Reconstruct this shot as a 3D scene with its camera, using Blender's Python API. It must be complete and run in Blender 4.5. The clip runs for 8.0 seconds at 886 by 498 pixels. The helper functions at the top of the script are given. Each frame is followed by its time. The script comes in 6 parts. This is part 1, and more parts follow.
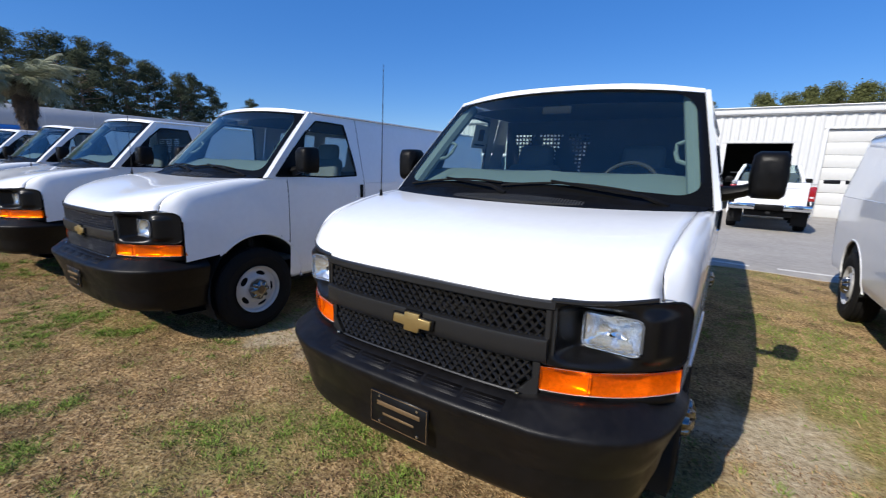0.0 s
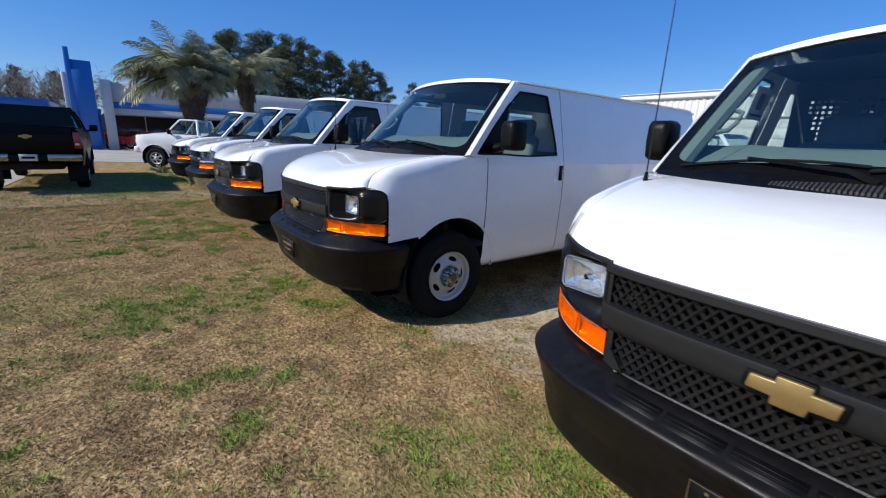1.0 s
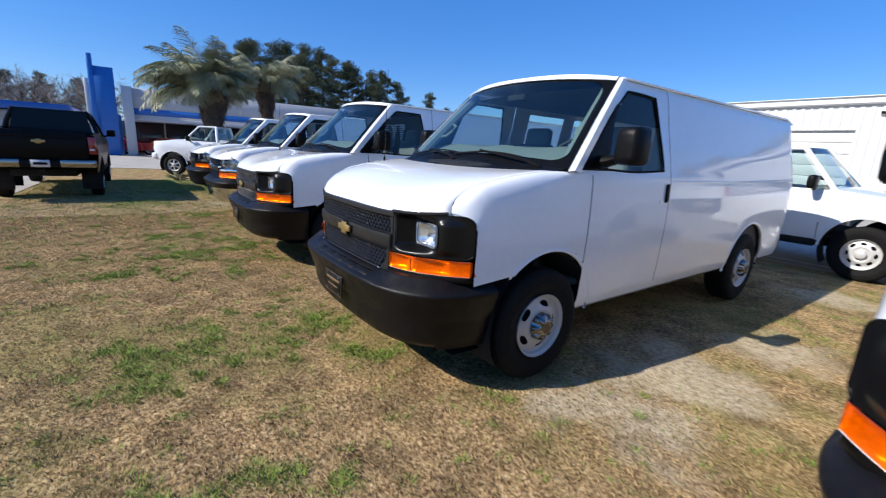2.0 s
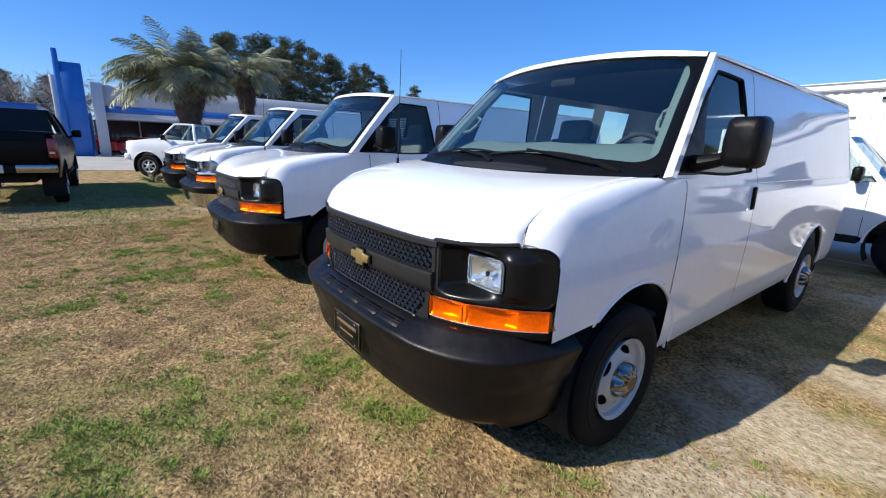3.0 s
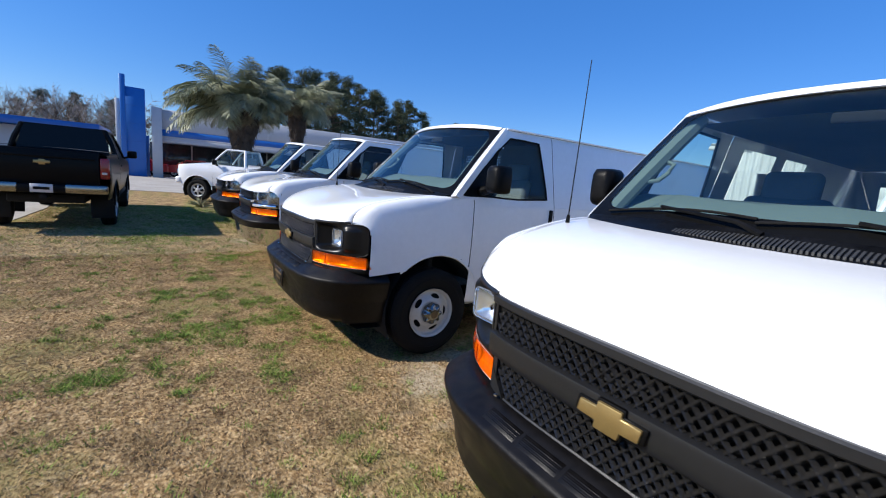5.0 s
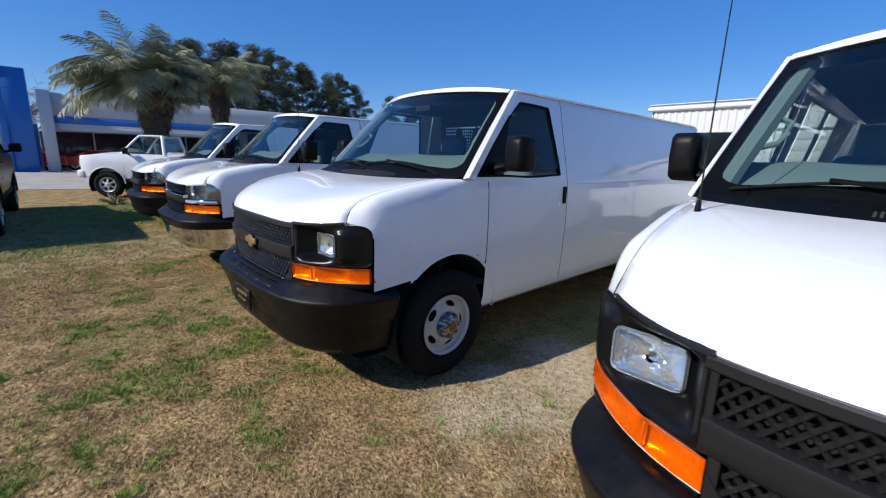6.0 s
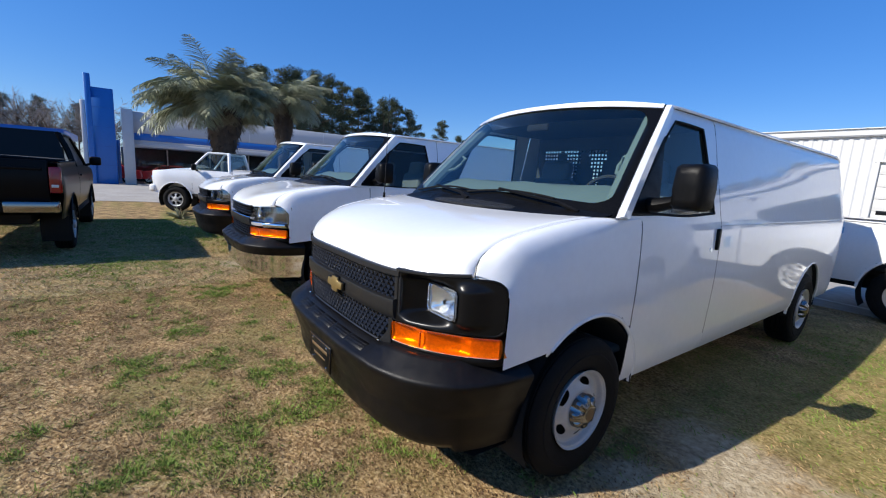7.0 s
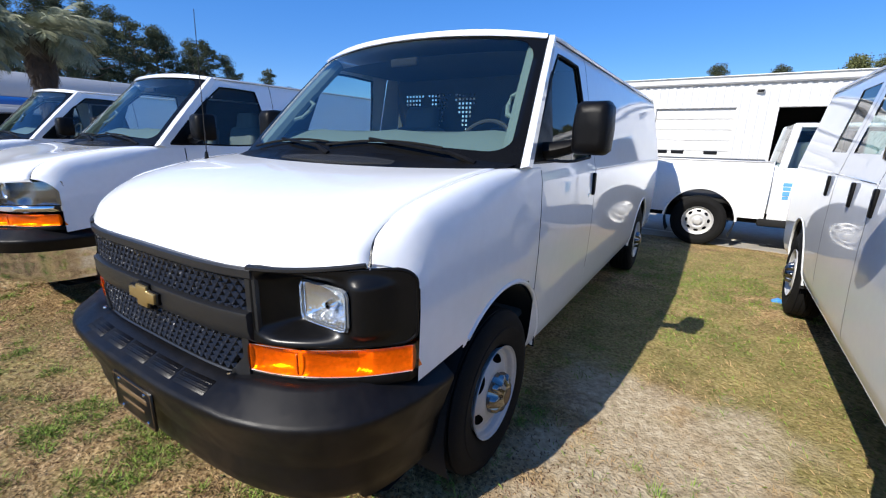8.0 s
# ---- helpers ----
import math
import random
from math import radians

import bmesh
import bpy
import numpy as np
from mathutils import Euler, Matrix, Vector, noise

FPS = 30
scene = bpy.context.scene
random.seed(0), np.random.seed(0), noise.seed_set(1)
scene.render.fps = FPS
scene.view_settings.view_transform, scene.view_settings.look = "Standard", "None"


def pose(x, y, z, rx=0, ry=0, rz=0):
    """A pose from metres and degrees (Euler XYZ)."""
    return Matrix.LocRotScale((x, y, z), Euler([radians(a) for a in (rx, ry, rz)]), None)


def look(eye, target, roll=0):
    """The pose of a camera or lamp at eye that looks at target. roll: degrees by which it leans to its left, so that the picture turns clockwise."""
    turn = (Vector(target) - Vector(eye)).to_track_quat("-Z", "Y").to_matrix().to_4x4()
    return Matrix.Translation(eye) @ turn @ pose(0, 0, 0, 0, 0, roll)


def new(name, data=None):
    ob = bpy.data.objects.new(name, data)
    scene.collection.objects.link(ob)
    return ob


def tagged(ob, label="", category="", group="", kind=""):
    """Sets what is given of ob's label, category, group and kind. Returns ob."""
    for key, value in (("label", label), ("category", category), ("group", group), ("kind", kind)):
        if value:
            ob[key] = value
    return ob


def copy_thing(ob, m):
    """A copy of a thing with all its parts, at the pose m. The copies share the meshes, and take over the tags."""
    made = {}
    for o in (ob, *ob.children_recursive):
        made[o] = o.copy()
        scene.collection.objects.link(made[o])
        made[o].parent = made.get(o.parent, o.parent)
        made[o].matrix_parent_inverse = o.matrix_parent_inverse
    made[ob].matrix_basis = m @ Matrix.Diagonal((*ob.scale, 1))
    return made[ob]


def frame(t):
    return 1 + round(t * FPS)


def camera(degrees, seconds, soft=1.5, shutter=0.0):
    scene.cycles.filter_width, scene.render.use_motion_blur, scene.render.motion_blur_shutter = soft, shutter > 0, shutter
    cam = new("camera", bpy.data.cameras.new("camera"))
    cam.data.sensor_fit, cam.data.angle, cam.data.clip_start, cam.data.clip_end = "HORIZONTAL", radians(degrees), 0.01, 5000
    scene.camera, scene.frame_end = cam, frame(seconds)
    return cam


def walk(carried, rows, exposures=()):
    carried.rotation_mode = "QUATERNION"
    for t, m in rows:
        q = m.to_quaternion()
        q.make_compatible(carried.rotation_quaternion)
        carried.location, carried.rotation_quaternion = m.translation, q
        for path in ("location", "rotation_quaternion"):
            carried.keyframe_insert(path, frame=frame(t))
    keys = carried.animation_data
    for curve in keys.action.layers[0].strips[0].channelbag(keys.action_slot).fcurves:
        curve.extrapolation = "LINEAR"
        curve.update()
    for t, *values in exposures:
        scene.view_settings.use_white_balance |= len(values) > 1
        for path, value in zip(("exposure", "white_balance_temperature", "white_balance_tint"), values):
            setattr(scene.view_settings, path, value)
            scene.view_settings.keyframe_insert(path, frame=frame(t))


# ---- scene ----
cam = camera(92.93, 8.0, soft=1.1, shutter=0.2)
# seconds, x, y, z, and the turn about x, y, z in degrees
ROWS = [
    (0.0, 4.515, -1.304, 1.591, 78.76, -1.70, 33.33),
    (0.2, 4.398, -1.299, 1.592, 78.17, -2.71, 37.08),
    (0.5, 4.158, -1.339, 1.564, 77.81, -5.05, 44.69),
    (0.7, 4.012, -1.298, 1.534, 77.27, -4.90, 48.24),
    (1.0, 3.710, -1.253, 1.530, 75.72, -2.25, 52.66),
    (1.2, 3.555, -1.245, 1.530, 75.70, -3.00, 53.30),
    (1.5, 3.250, -1.245, 1.497, 73.82, -2.64, 53.13),
    (1.7, 3.086, -1.245, 1.519, 75.50, -3.82, 50.25),
    (2.0, 2.723, -1.179, 1.508, 76.96, -2.97, 54.30),
    (2.2, 2.553, -1.132, 1.523, 76.78, -2.12, 55.74),
    (3.3, 1.738, -0.946, 1.539, 76.42, -2.06, 51.33),
    (3.5, 1.624, -0.896, 1.517, 77.14, -3.07, 52.39),
    (3.8, 1.469, -0.855, 1.559, 78.04, -3.48, 56.40),
    (4.0, 1.362, -0.841, 1.569, 78.98, -4.52, 58.51),
    (4.2, 1.201, -0.892, 1.552, 79.55, -5.35, 61.15),
    (5.3, 0.342, -1.030, 1.572, 80.85, -4.25, 55.00),
    (5.5, 0.142, -0.977, 1.576, 80.73, -2.41, 56.06),
    (5.8, -0.157, -0.983, 1.544, 80.15, -3.08, 53.42),
    (6.0, -0.331, -0.997, 1.566, 77.72, -1.57, 48.05),
    (6.2, -0.519, -0.977, 1.556, 78.01, -0.90, 47.10),
    (6.5, -0.798, -0.970, 1.555, 79.65, 0.14, 51.25),
    (6.8, -1.044, -0.938, 1.549, 82.15, -2.81, 52.02),
    (7.0, -1.180, -0.932, 1.571, 80.58, -3.30, 54.16),
    (7.2, -1.305, -0.927, 1.551, 81.58, -2.56, 50.93),
    (7.5, -1.471, -0.874, 1.567, 78.02, -0.64, 39.32),
    (7.7, -1.559, -0.819, 1.566, 76.41, -2.51, 35.10),
    (8.0, -1.671, -0.667, 1.534, 75.52, -1.26, 33.28),
]
# seconds, stops: the clip's own exposure drifts
EXPOSURES = [(0.0, 0.23), (1.0, 0.23), (1.5, 0.36), (2.0, 0.51), (3.5, 0.63), (4.0, 0.64), (5.5, 0.31), (6.0, 0.21), (6.5, 0.24), (7.0, 0.36), (7.5, 0.46), (8.0, 0.56)]
walk(cam, [(t, pose(*r)) for t, *r in ROWS], EXPOSURES)

# ---- sky, sun ----
SUN_WAY = Vector((0.31, 1.27, -1.0)).normalized()
world = bpy.data.worlds.new("sky")
scene.world = world
world.use_nodes = True
nt = world.node_tree
sky = nt.nodes.new("ShaderNodeTexSky")
sky.sky_type = 'NISHITA'
sky.sun_disc = False
sky.sun_elevation = math.asin(-SUN_WAY.z)
sky.sun_rotation = math.atan2(-SUN_WAY.x, -SUN_WAY.y)
sky.air_density, sky.dust_density, sky.ozone_density, sky.altitude = 1.0, 0.0, 5.0, 200
tone = nt.nodes.new("ShaderNodeHueSaturation")
tone.inputs["Saturation"].default_value = 1.26
tone.inputs["Hue"].default_value = 0.511
nt.links.new(sky.outputs[0], tone.inputs["Color"])
air = nt.nodes.new("ShaderNodeMixRGB")
air.inputs[0].default_value = 0.40
air.inputs[2].default_value = (0.50, 2.0, 5.9, 1)
nt.links.new(tone.outputs[0], air.inputs[1])
nt.links.new(air.outputs[0], nt.nodes["Background"].inputs[0])
nt.nodes["Background"].inputs[1].default_value = 0.110
sun = new("sun", bpy.data.lights.new("sun", 'SUN'))
sun.data.energy, sun.data.angle, sun.data.color = 5.0, radians(0.53), (1.0, 0.95, 0.87)
sun.matrix_world = look((0, 0, 30), Vector((0, 0, 30)) + SUN_WAY)

# ---- materials ----


def mat(name, color, rough=0.5, metal=0.0, vary=0.06, scale=6.0, bump=0.0, bump_scale=80.0, coat=0.0, spec=0.5, island=0.0, obj=0.0, wear=0.0):
    """A principled material whose colour drifts at two scales, with a fine relief."""
    m = bpy.data.materials.new(name)
    m.use_nodes = True
    n, l = m.node_tree.nodes, m.node_tree.links
    p = n["Principled BSDF"]
    p.inputs["Metallic"].default_value = metal
    p.inputs["Roughness"].default_value = rough
    p.inputs["Coat Weight"].default_value = coat
    p.inputs["Coat Roughness"].default_value = 0.04
    p.inputs["Specular IOR Level"].default_value = spec
    tc = n.new("ShaderNodeTexCoord")
    big, small = n.new("ShaderNodeTexNoise"), n.new("ShaderNodeTexNoise")
    big.inputs["Scale"].default_value, small.inputs["Scale"].default_value = scale, scale * 9
    for q in (big, small):
        q.inputs["Detail"].default_value = 4
        l.new(tc.outputs["Object"], q.inputs["Vector"])
    add = n.new("ShaderNodeMath")
    add.operation = 'ADD'
    l.new(big.outputs[0], add.inputs[0]), l.new(small.outputs[0], add.inputs[1])
    src = add.outputs[0]
    if island or obj:
        r = n.new("ShaderNodeNewGeometry" if island else "ShaderNodeObjectInfo")
        ma = n.new("ShaderNodeMath")
        ma.operation = 'MULTIPLY_ADD'
        l.new(r.outputs["Random Per Island" if island else "Random"], ma.inputs[0])
        ma.inputs[1].default_value = island or obj
        l.new(src, ma.inputs[2])
        src = ma.outputs[0]
    mr = n.new("ShaderNodeMapRange")
    mr.inputs["From Min"].default_value, mr.inputs["From Max"].default_value = 0.6, 1.4 + (island or obj)
    mr.inputs["To Min"].default_value, mr.inputs["To Max"].default_value = 1 - vary, 1 + vary
    l.new(src, mr.inputs["Value"])
    vm = n.new("ShaderNodeVectorMath")
    vm.operation = 'SCALE'
    vm.inputs[0].default_value = color
    l.new(mr.outputs[0], vm.inputs["Scale"])
    l.new(vm.outputs[0], p.inputs["Base Color"])
    if wear:
        # rubbed and dull places
        wn, wr = n.new("ShaderNodeTexNoise"), n.new("ShaderNodeMapRange")
        wn.inputs["Scale"].default_value, wn.inputs["Detail"].default_value, wn.inputs["Distortion"].default_value = scale * 1.7, 7, 0.6
        l.new(tc.outputs["Object"], wn.inputs["Vector"]), l.new(wn.outputs[0], wr.inputs["Value"])
        wr.inputs["From Min"].default_value, wr.inputs["From Max"].default_value = 0.32, 0.68
        wr.inputs["To Min"].default_value, wr.inputs["To Max"].default_value = rough - wear, rough + wear
        l.new(wr.outputs[0], p.inputs["Roughness"])
    if bump:
        bn, bp = n.new("ShaderNodeTexNoise"), n.new("ShaderNodeBump")
        bn.inputs["Scale"].default_value, bn.inputs["Detail"].default_value = bump_scale, 3
        l.new(tc.outputs["Object"], bn.inputs["Vector"])
        bp.inputs["Strength"].default_value, bp.inputs["Distance"].default_value = bump, 0.004
        l.new(bn.outputs[0], bp.inputs["Height"])
        l.new(bp.outputs[0], p.inputs["Normal"])
    return m


def glass_mat(name, tint, gloss=1.0, ior=1.5, rough=0.0):
    """Thin glass: clear, tinted, with a mirror that grows towards the edge."""
    m = bpy.data.materials.new(name)
    m.use_nodes = True
    n, l = m.node_tree.nodes, m.node_tree.links
    n.remove(n["Principled BSDF"])
    t, g, f, mix = n.new("ShaderNodeBsdfTransparent"), n.new("ShaderNodeBsdfGlossy"), n.new("ShaderNodeLayerWeight"), n.new("ShaderNodeMixShader")
    t.inputs[0].default_value = (*tint, 1)
    g.inputs["Roughness"].default_value = rough
    f.inputs["Blend"].default_value = 0.5
    f0 = gloss * ((ior - 1) / (ior + 1)) ** 2
    power, mul = n.new("ShaderNodeMath"), n.new("ShaderNodeMath")
    power.operation, mul.operation = 'POWER', 'MULTIPLY_ADD'
    power.inputs[1].default_value = 5.0
    mul.inputs[1].default_value, mul.inputs[2].default_value = 1 - f0, f0
    l.new(f.outputs["Facing"], power.inputs[0])
    l.new(power.outputs[0], mul.inputs[0])
    l.new(mul.outputs[0], mix.inputs[0])
    l.new(t.outputs[0], mix.inputs[1]), l.new(g.outputs[0], mix.inputs[2])
    l.new(mix.outputs[0], n["Material Output"].inputs[0])
    return m


WHITE = mat("white_paint", (0.79, 0.80, 0.81), 0.45, 0, 0.035, 2.5, coat=1.0)
BLACKPAINT = mat("black_paint", (0.0035, 0.0035, 0.004), 0.28, 0, 0.2, 2.0, coat=0.03, spec=0.10)
PLASTIC = mat("black_plastic", (0.0036, 0.0034, 0.0034), 0.42, 0, 0.7, 4.0, 0.12, 500, spec=0.14, wear=0.12)
BUMPER = mat("bumper_plastic", (0.0046, 0.0041, 0.0042), 0.42, 0, 0.7, 4.0, 0.12, 500, spec=0.22, wear=0.12)
GREYPLASTIC = mat("dark_grey_plastic", (0.0115, 0.0118, 0.0128), 0.36, 0, 0.15, 5.0, 0.15, 600)
GLOSSBLACK = mat("gloss_black_plastic", (0.0045, 0.0045, 0.005), 0.30, 0, 0.3, 8.0, spec=0.25)
FRIT = mat("black_screen_border", (0.004, 0.004, 0.004), 0.25, 0, 0.2, 8.0, spec=0.10)
LAMPHOUSE = mat("lamp_housing", (0.20, 0.22, 0.25), 0.14, 0.9, 0.1, 8.0)
GRATE = mat("cowl_grate_grey", (0.035, 0.035, 0.035), 0.5, 0, 0.15, 5.0)
VENT = mat("vent_bead", (0.42, 0.43, 0.42), 0.4, 0, 0.2, 20.0)
WHEELGRIP = mat("dark_grip", (0.016, 0.018, 0.018), 0.6, 0, 0.1, 8.0)
MESHBLACK = mat("grille_black", (0.016, 0.015, 0.014), 0.24, 0, 0.2, 8.0, 0.9, 75, coat=0.0, spec=0.65)
RUBBER = mat("rubber", (0.006, 0.0058, 0.0058), 0.8, 0, 0.3, 12.0, 0.4, 160, spec=0.2)
# near black: dark parts, and shade painted into wells and deep openings
DARK = mat("dark_parts_and_shade", (0.006, 0.006, 0.006), 0.9, 0, 0.2, 4.0)
CHROME = mat("chrome", (0.75, 0.76, 0.78), 0.07, 1.0, 0.03, 4.0)
STEEL = mat("silver_wheel_paint", (0.50, 0.495, 0.485), 0.42, 0.25, 0.08, 9.0, 0.1, 120)
GOLD = mat("gold_emblem", (0.44, 0.31, 0.125), 0.38, 0.8, 0.12, 30.0, 0.1, 300)
REFLECTOR = mat("lamp_reflector", (0.88, 0.91, 0.94), 0.10, 0.88, 0.05, 30.0, 1.0, 46)
AMBER = mat("amber_lens", (0.62, 0.090, 0.001), 0.16, 0, 0.36, 7.0, 0.0, 110, coat=0.5)
AMBERGLASS = glass_mat("amber_glass", (1.0, 0.37, 0.02), 1.0, 1.5)
SIGNALBACK = mat("signal_reflector", (0.84, 0.82, 0.78), 0.30, 0.45, 0.3, 9.0, 0.5, 60)
REDLENS = mat("red_lens", (0.26, 0.006, 0.008), 0.2, 0, 0.15, 14.0, coat=0.6)
INTERIOR = mat("grey_trim", (0.13, 0.145, 0.14), 0.8, 0, 0.1, 6.0, 0.3, 200)
DASH = mat("dash_trim", (0.135, 0.172, 0.157), 0.75, 0, 0.06, 5.0, 0.3, 260)
SEAT = mat("seat_vinyl", (0.10, 0.11, 0.115), 0.65, 0, 0.15, 7.0, 0.3, 130)
CABIN = mat("cabin_lining", (0.062, 0.066, 0.066), 0.9, 0, 0.2, 3.0)
WSCREEN = glass_mat("windscreen_glass", (0.82, 0.92, 0.90), 1.0, 1.95)
SIDEGLASS = glass_mat("side_glass", (0.74, 0.84, 0.83), 1.0, 1.6)
LENS = glass_mat("lens_glass", (0.97, 0.98, 0.98), 1.0, 1.6)
DULLGOLD = mat("dull_gold_print", (0.15, 0.095, 0.045), 0.55, 0.3, 0.2, 30.0)
PAPER = mat("white_paper", (0.74, 0.75, 0.73), 0.8, 0, 0.04, 8.0)
LAMPRIM = mat("lamp_rim_glass", (0.16, 0.17, 0.18), 0.25, 0.4, 0.1, 20.0)
SMOKE = mat("smoked_chrome", (0.30, 0.29, 0.28), 0.15, 1.0, 0.1, 4.0)

# ---- building helpers ----


def mesh_of(name, verts, faces, material, smooth=True, away=None):
    """A mesh from arrays; away: a point that its faces look away from."""
    me = bpy.data.meshes.new(name)
    v = np.asarray(verts, float).reshape(-1, 3)
    faces = [tuple(int(i) for i in f) for f in faces]
    if away is not None and faces:
        s = 0.0
        for f in faces[:: max(1, len(faces) // 200)]:
            a, b, c = v[f[0]], v[f[1]], v[f[2]]
            k = np.cross(b - a, c - a)
            s += float(np.dot(k / (np.linalg.norm(k) + 1e-12), a - np.asarray(away)))
        if s < 0:
            faces = [f[::-1] for f in faces]
    me.from_pydata(v.tolist(), [], faces)
    me.materials.append(material)
    me.polygons.foreach_set("use_smooth", [smooth] * len(me.polygons))
    me.update()
    return me


def from_bm(name, bm, material, smooth=False, angle=None):
    me = bpy.data.meshes.new(name)
    bmesh.ops.recalc_face_normals(bm, faces=bm.faces)
    bm.to_mesh(me)
    bm.free()
    me.materials.append(material)
    me.polygons.foreach_set("use_smooth", [smooth] * len(me.polygons))
    if smooth:
        me.set_sharp_from_angle(angle=radians(angle or 35))
    me.update()
    return me


def part(name, me, parent, label="", m=None):
    """Links a mesh as one part under a thing or a part."""
    ob = new(name, me)
    ob.parent = parent
    if m is not None:
        ob.matrix_basis = m
    if label:
        ob["label"] = label
    return ob


def thing(name, label, category, m=None, group="", kind="", me=None):
    ob = tagged(new(name, me), label, category, group, kind)
    if m is not None:
        ob.matrix_basis = m
    return ob


def gridfaces(m, n, keep=None, closed=False):
    f = []
    for i in range(m - 1):
        for j in range(n if closed else n - 1):
            if keep is None or keep[i, j]:
                k = (j + 1) % n
                f.append((i * n + j, i * n + k, (i + 1) * n + k, (i + 1) * n + j))
    return f


def sheet(name, P, material, keep=None, away=None, smooth=True):
    P = np.asarray(P)
    f = gridfaces(P.shape[0], P.shape[1], keep)
    used = sorted({i for q in f for i in q})
    new_i = {o: k for k, o in enumerate(used)}
    return mesh_of(name, P.reshape(-1, 3)[used], [[new_i[i] for i in q] for q in f], material, smooth, away)


def rings(name, R, material, caps=True, smooth=True, sharp=40):
    """A body from closed rings of points, one after the other."""
    R = np.asarray(R, float)
    bm = bmesh.new()
    vs = [[bm.verts.new(p) for p in r] for r in R]
    n = len(vs[0])
    for a, b in zip(vs, vs[1:]):
        for j in range(n):
            bm.faces.new((a[j], a[(j + 1) % n], b[(j + 1) % n], b[j]))
    if caps:
        bm.faces.new(vs[0][::-1]), bm.faces.new(vs[-1])
    return from_bm(name, bm, material, smooth, sharp)


def tube(name, pts, r, material, n=8):
    """A round bar along points; r: one radius or one for each point."""
    pts = [Vector(p) for p in pts]
    rad = r if isinstance(r, (list, tuple)) else [r] * len(pts)
    R, up = [], Vector((0.13, 0.31, 0.94))
    for i, p in enumerate(pts):
        d = (pts[min(i + 1, len(pts) - 1)] - pts[max(i - 1, 0)]).normalized()
        a = d.cross(up).normalized()
        b = d.cross(a).normalized()
        R.append([p + rad[i] * (a * math.cos(k * 2 * math.pi / n) + b * math.sin(k * 2 * math.pi / n)) for k in range(n)])
    return rings(name, R, material)


def block(name, size, material, at=(0, 0, 0), bevel=0.01, segs=2, m=None, smooth=True):
    """A box with rounded edges, its middle at the given place."""
    bm = bmesh.new()
    bmesh.ops.create_cube(bm, size=1)
    bmesh.ops.scale(bm, vec=size, verts=bm.verts)
    if bevel:
        bmesh.ops.bevel(bm, geom=bm.edges[:] + bm.verts[:], offset=min(bevel, min(size) * 0.45), segments=segs, profile=0.5, affect='EDGES')
    if m is not None:
        bmesh.ops.transform(bm, matrix=m, verts=bm.verts)
    bmesh.ops.translate(bm, vec=at, verts=bm.verts)
    return from_bm(name, bm, material, smooth and bevel > 0, 50)


def lathe(name, prof, material, n=48, axis="x"):
    """Turns (radius, along) about the x axis."""
    V = np.array([[(h, r * math.cos(a), r * math.sin(a)) for a in np.linspace(0, 2 * math.pi, n, endpoint=False)] for r, h in prof])
    me = mesh_of(name, V, gridfaces(len(prof), n, closed=True), material, True)
    me.set_sharp_from_angle(angle=radians(40))
    return me


def prism(name, poly, depth, material, bevel=0.0):
    """A flat outline in x and z, drawn out along y."""
    bm = bmesh.new()
    f = bm.faces.new([bm.verts.new((x, 0, z)) for x, z in poly])
    e = bmesh.ops.extrude_face_region(bm, geom=[f])
    bmesh.ops.translate(bm, vec=(0, depth, 0), verts=[g for g in e["geom"] if isinstance(g, bmesh.types.BMVert)])
    if bevel:
        bmesh.ops.bevel(bm, geom=bm.edges[:], offset=bevel, segments=2, profile=0.5, affect='EDGES')
    return from_bm(name, bm, material, bool(bevel), 40)


def curve_at(pts, t):
    """A smooth line through points, at the shares t of its way."""
    p = np.asarray(pts, float)
    k = np.linspace(0, 1, len(p))
    t = np.atleast_1d(t)
    d = np.gradient(p, k, axis=0)
    i = np.clip(np.searchsorted(k, t, side="right") - 1, 0, len(p) - 2)
    h = (k[i + 1] - k[i])[:, None]
    s = ((t - k[i])[:, None]) / h
    return (2 * s**3 - 3 * s**2 + 1) * p[i] + (s**3 - 2 * s**2 + s) * h * d[i] + (-2 * s**3 + 3 * s**2) * p[i + 1] + (s**3 - s**2) * h * d[i + 1]


def sd_poly(Y, Z, poly, r=0.0):
    """Signed distance to an outline, less than 0 inside; corners rounded by r (the outline grows by r)."""
    p = np.asarray(poly, float)
    d = np.full(Y.shape, 1e9)
    inside = np.zeros(Y.shape, bool)
    for a, b in zip(p, np.roll(p, -1, axis=0)):
        e = b - a
        wy, wz = Y - a[0], Z - a[1]
        s = np.clip((wy * e[0] + wz * e[1]) / (e @ e), 0, 1)
        d = np.minimum(d, np.hypot(wy - s * e[0], wz - s * e[1]))
        c = ((a[1] <= Z) != (b[1] <= Z)) & (Y < a[0] + (Z - a[1]) * e[0] / (e[1] if abs(e[1]) > 1e-9 else 1e-9))
        inside ^= c
    return np.where(inside, -d, d) - r


def snapped(Y, Z, sd, h):
    """Moves the points of a grid that lie near the edge of a hole onto it."""
    for _ in range(3):
        d = sd(Y, Z)
        gy, gz = (sd(Y + 1e-4, Z) - d) / 1e-4, (sd(Y, Z + 1e-4) - d) / 1e-4
        g = np.maximum(gy**2 + gz**2, 0.2)
        near = np.abs(d) < h
        Y, Z = np.where(near, Y - d * gy / g, Y), np.where(near, Z - d * gz / g, Z)
    return Y, Z


def mid(A):
    return (A[:-1, :-1] + A[1:, :-1] + A[:-1, 1:] + A[1:, 1:]) / 4


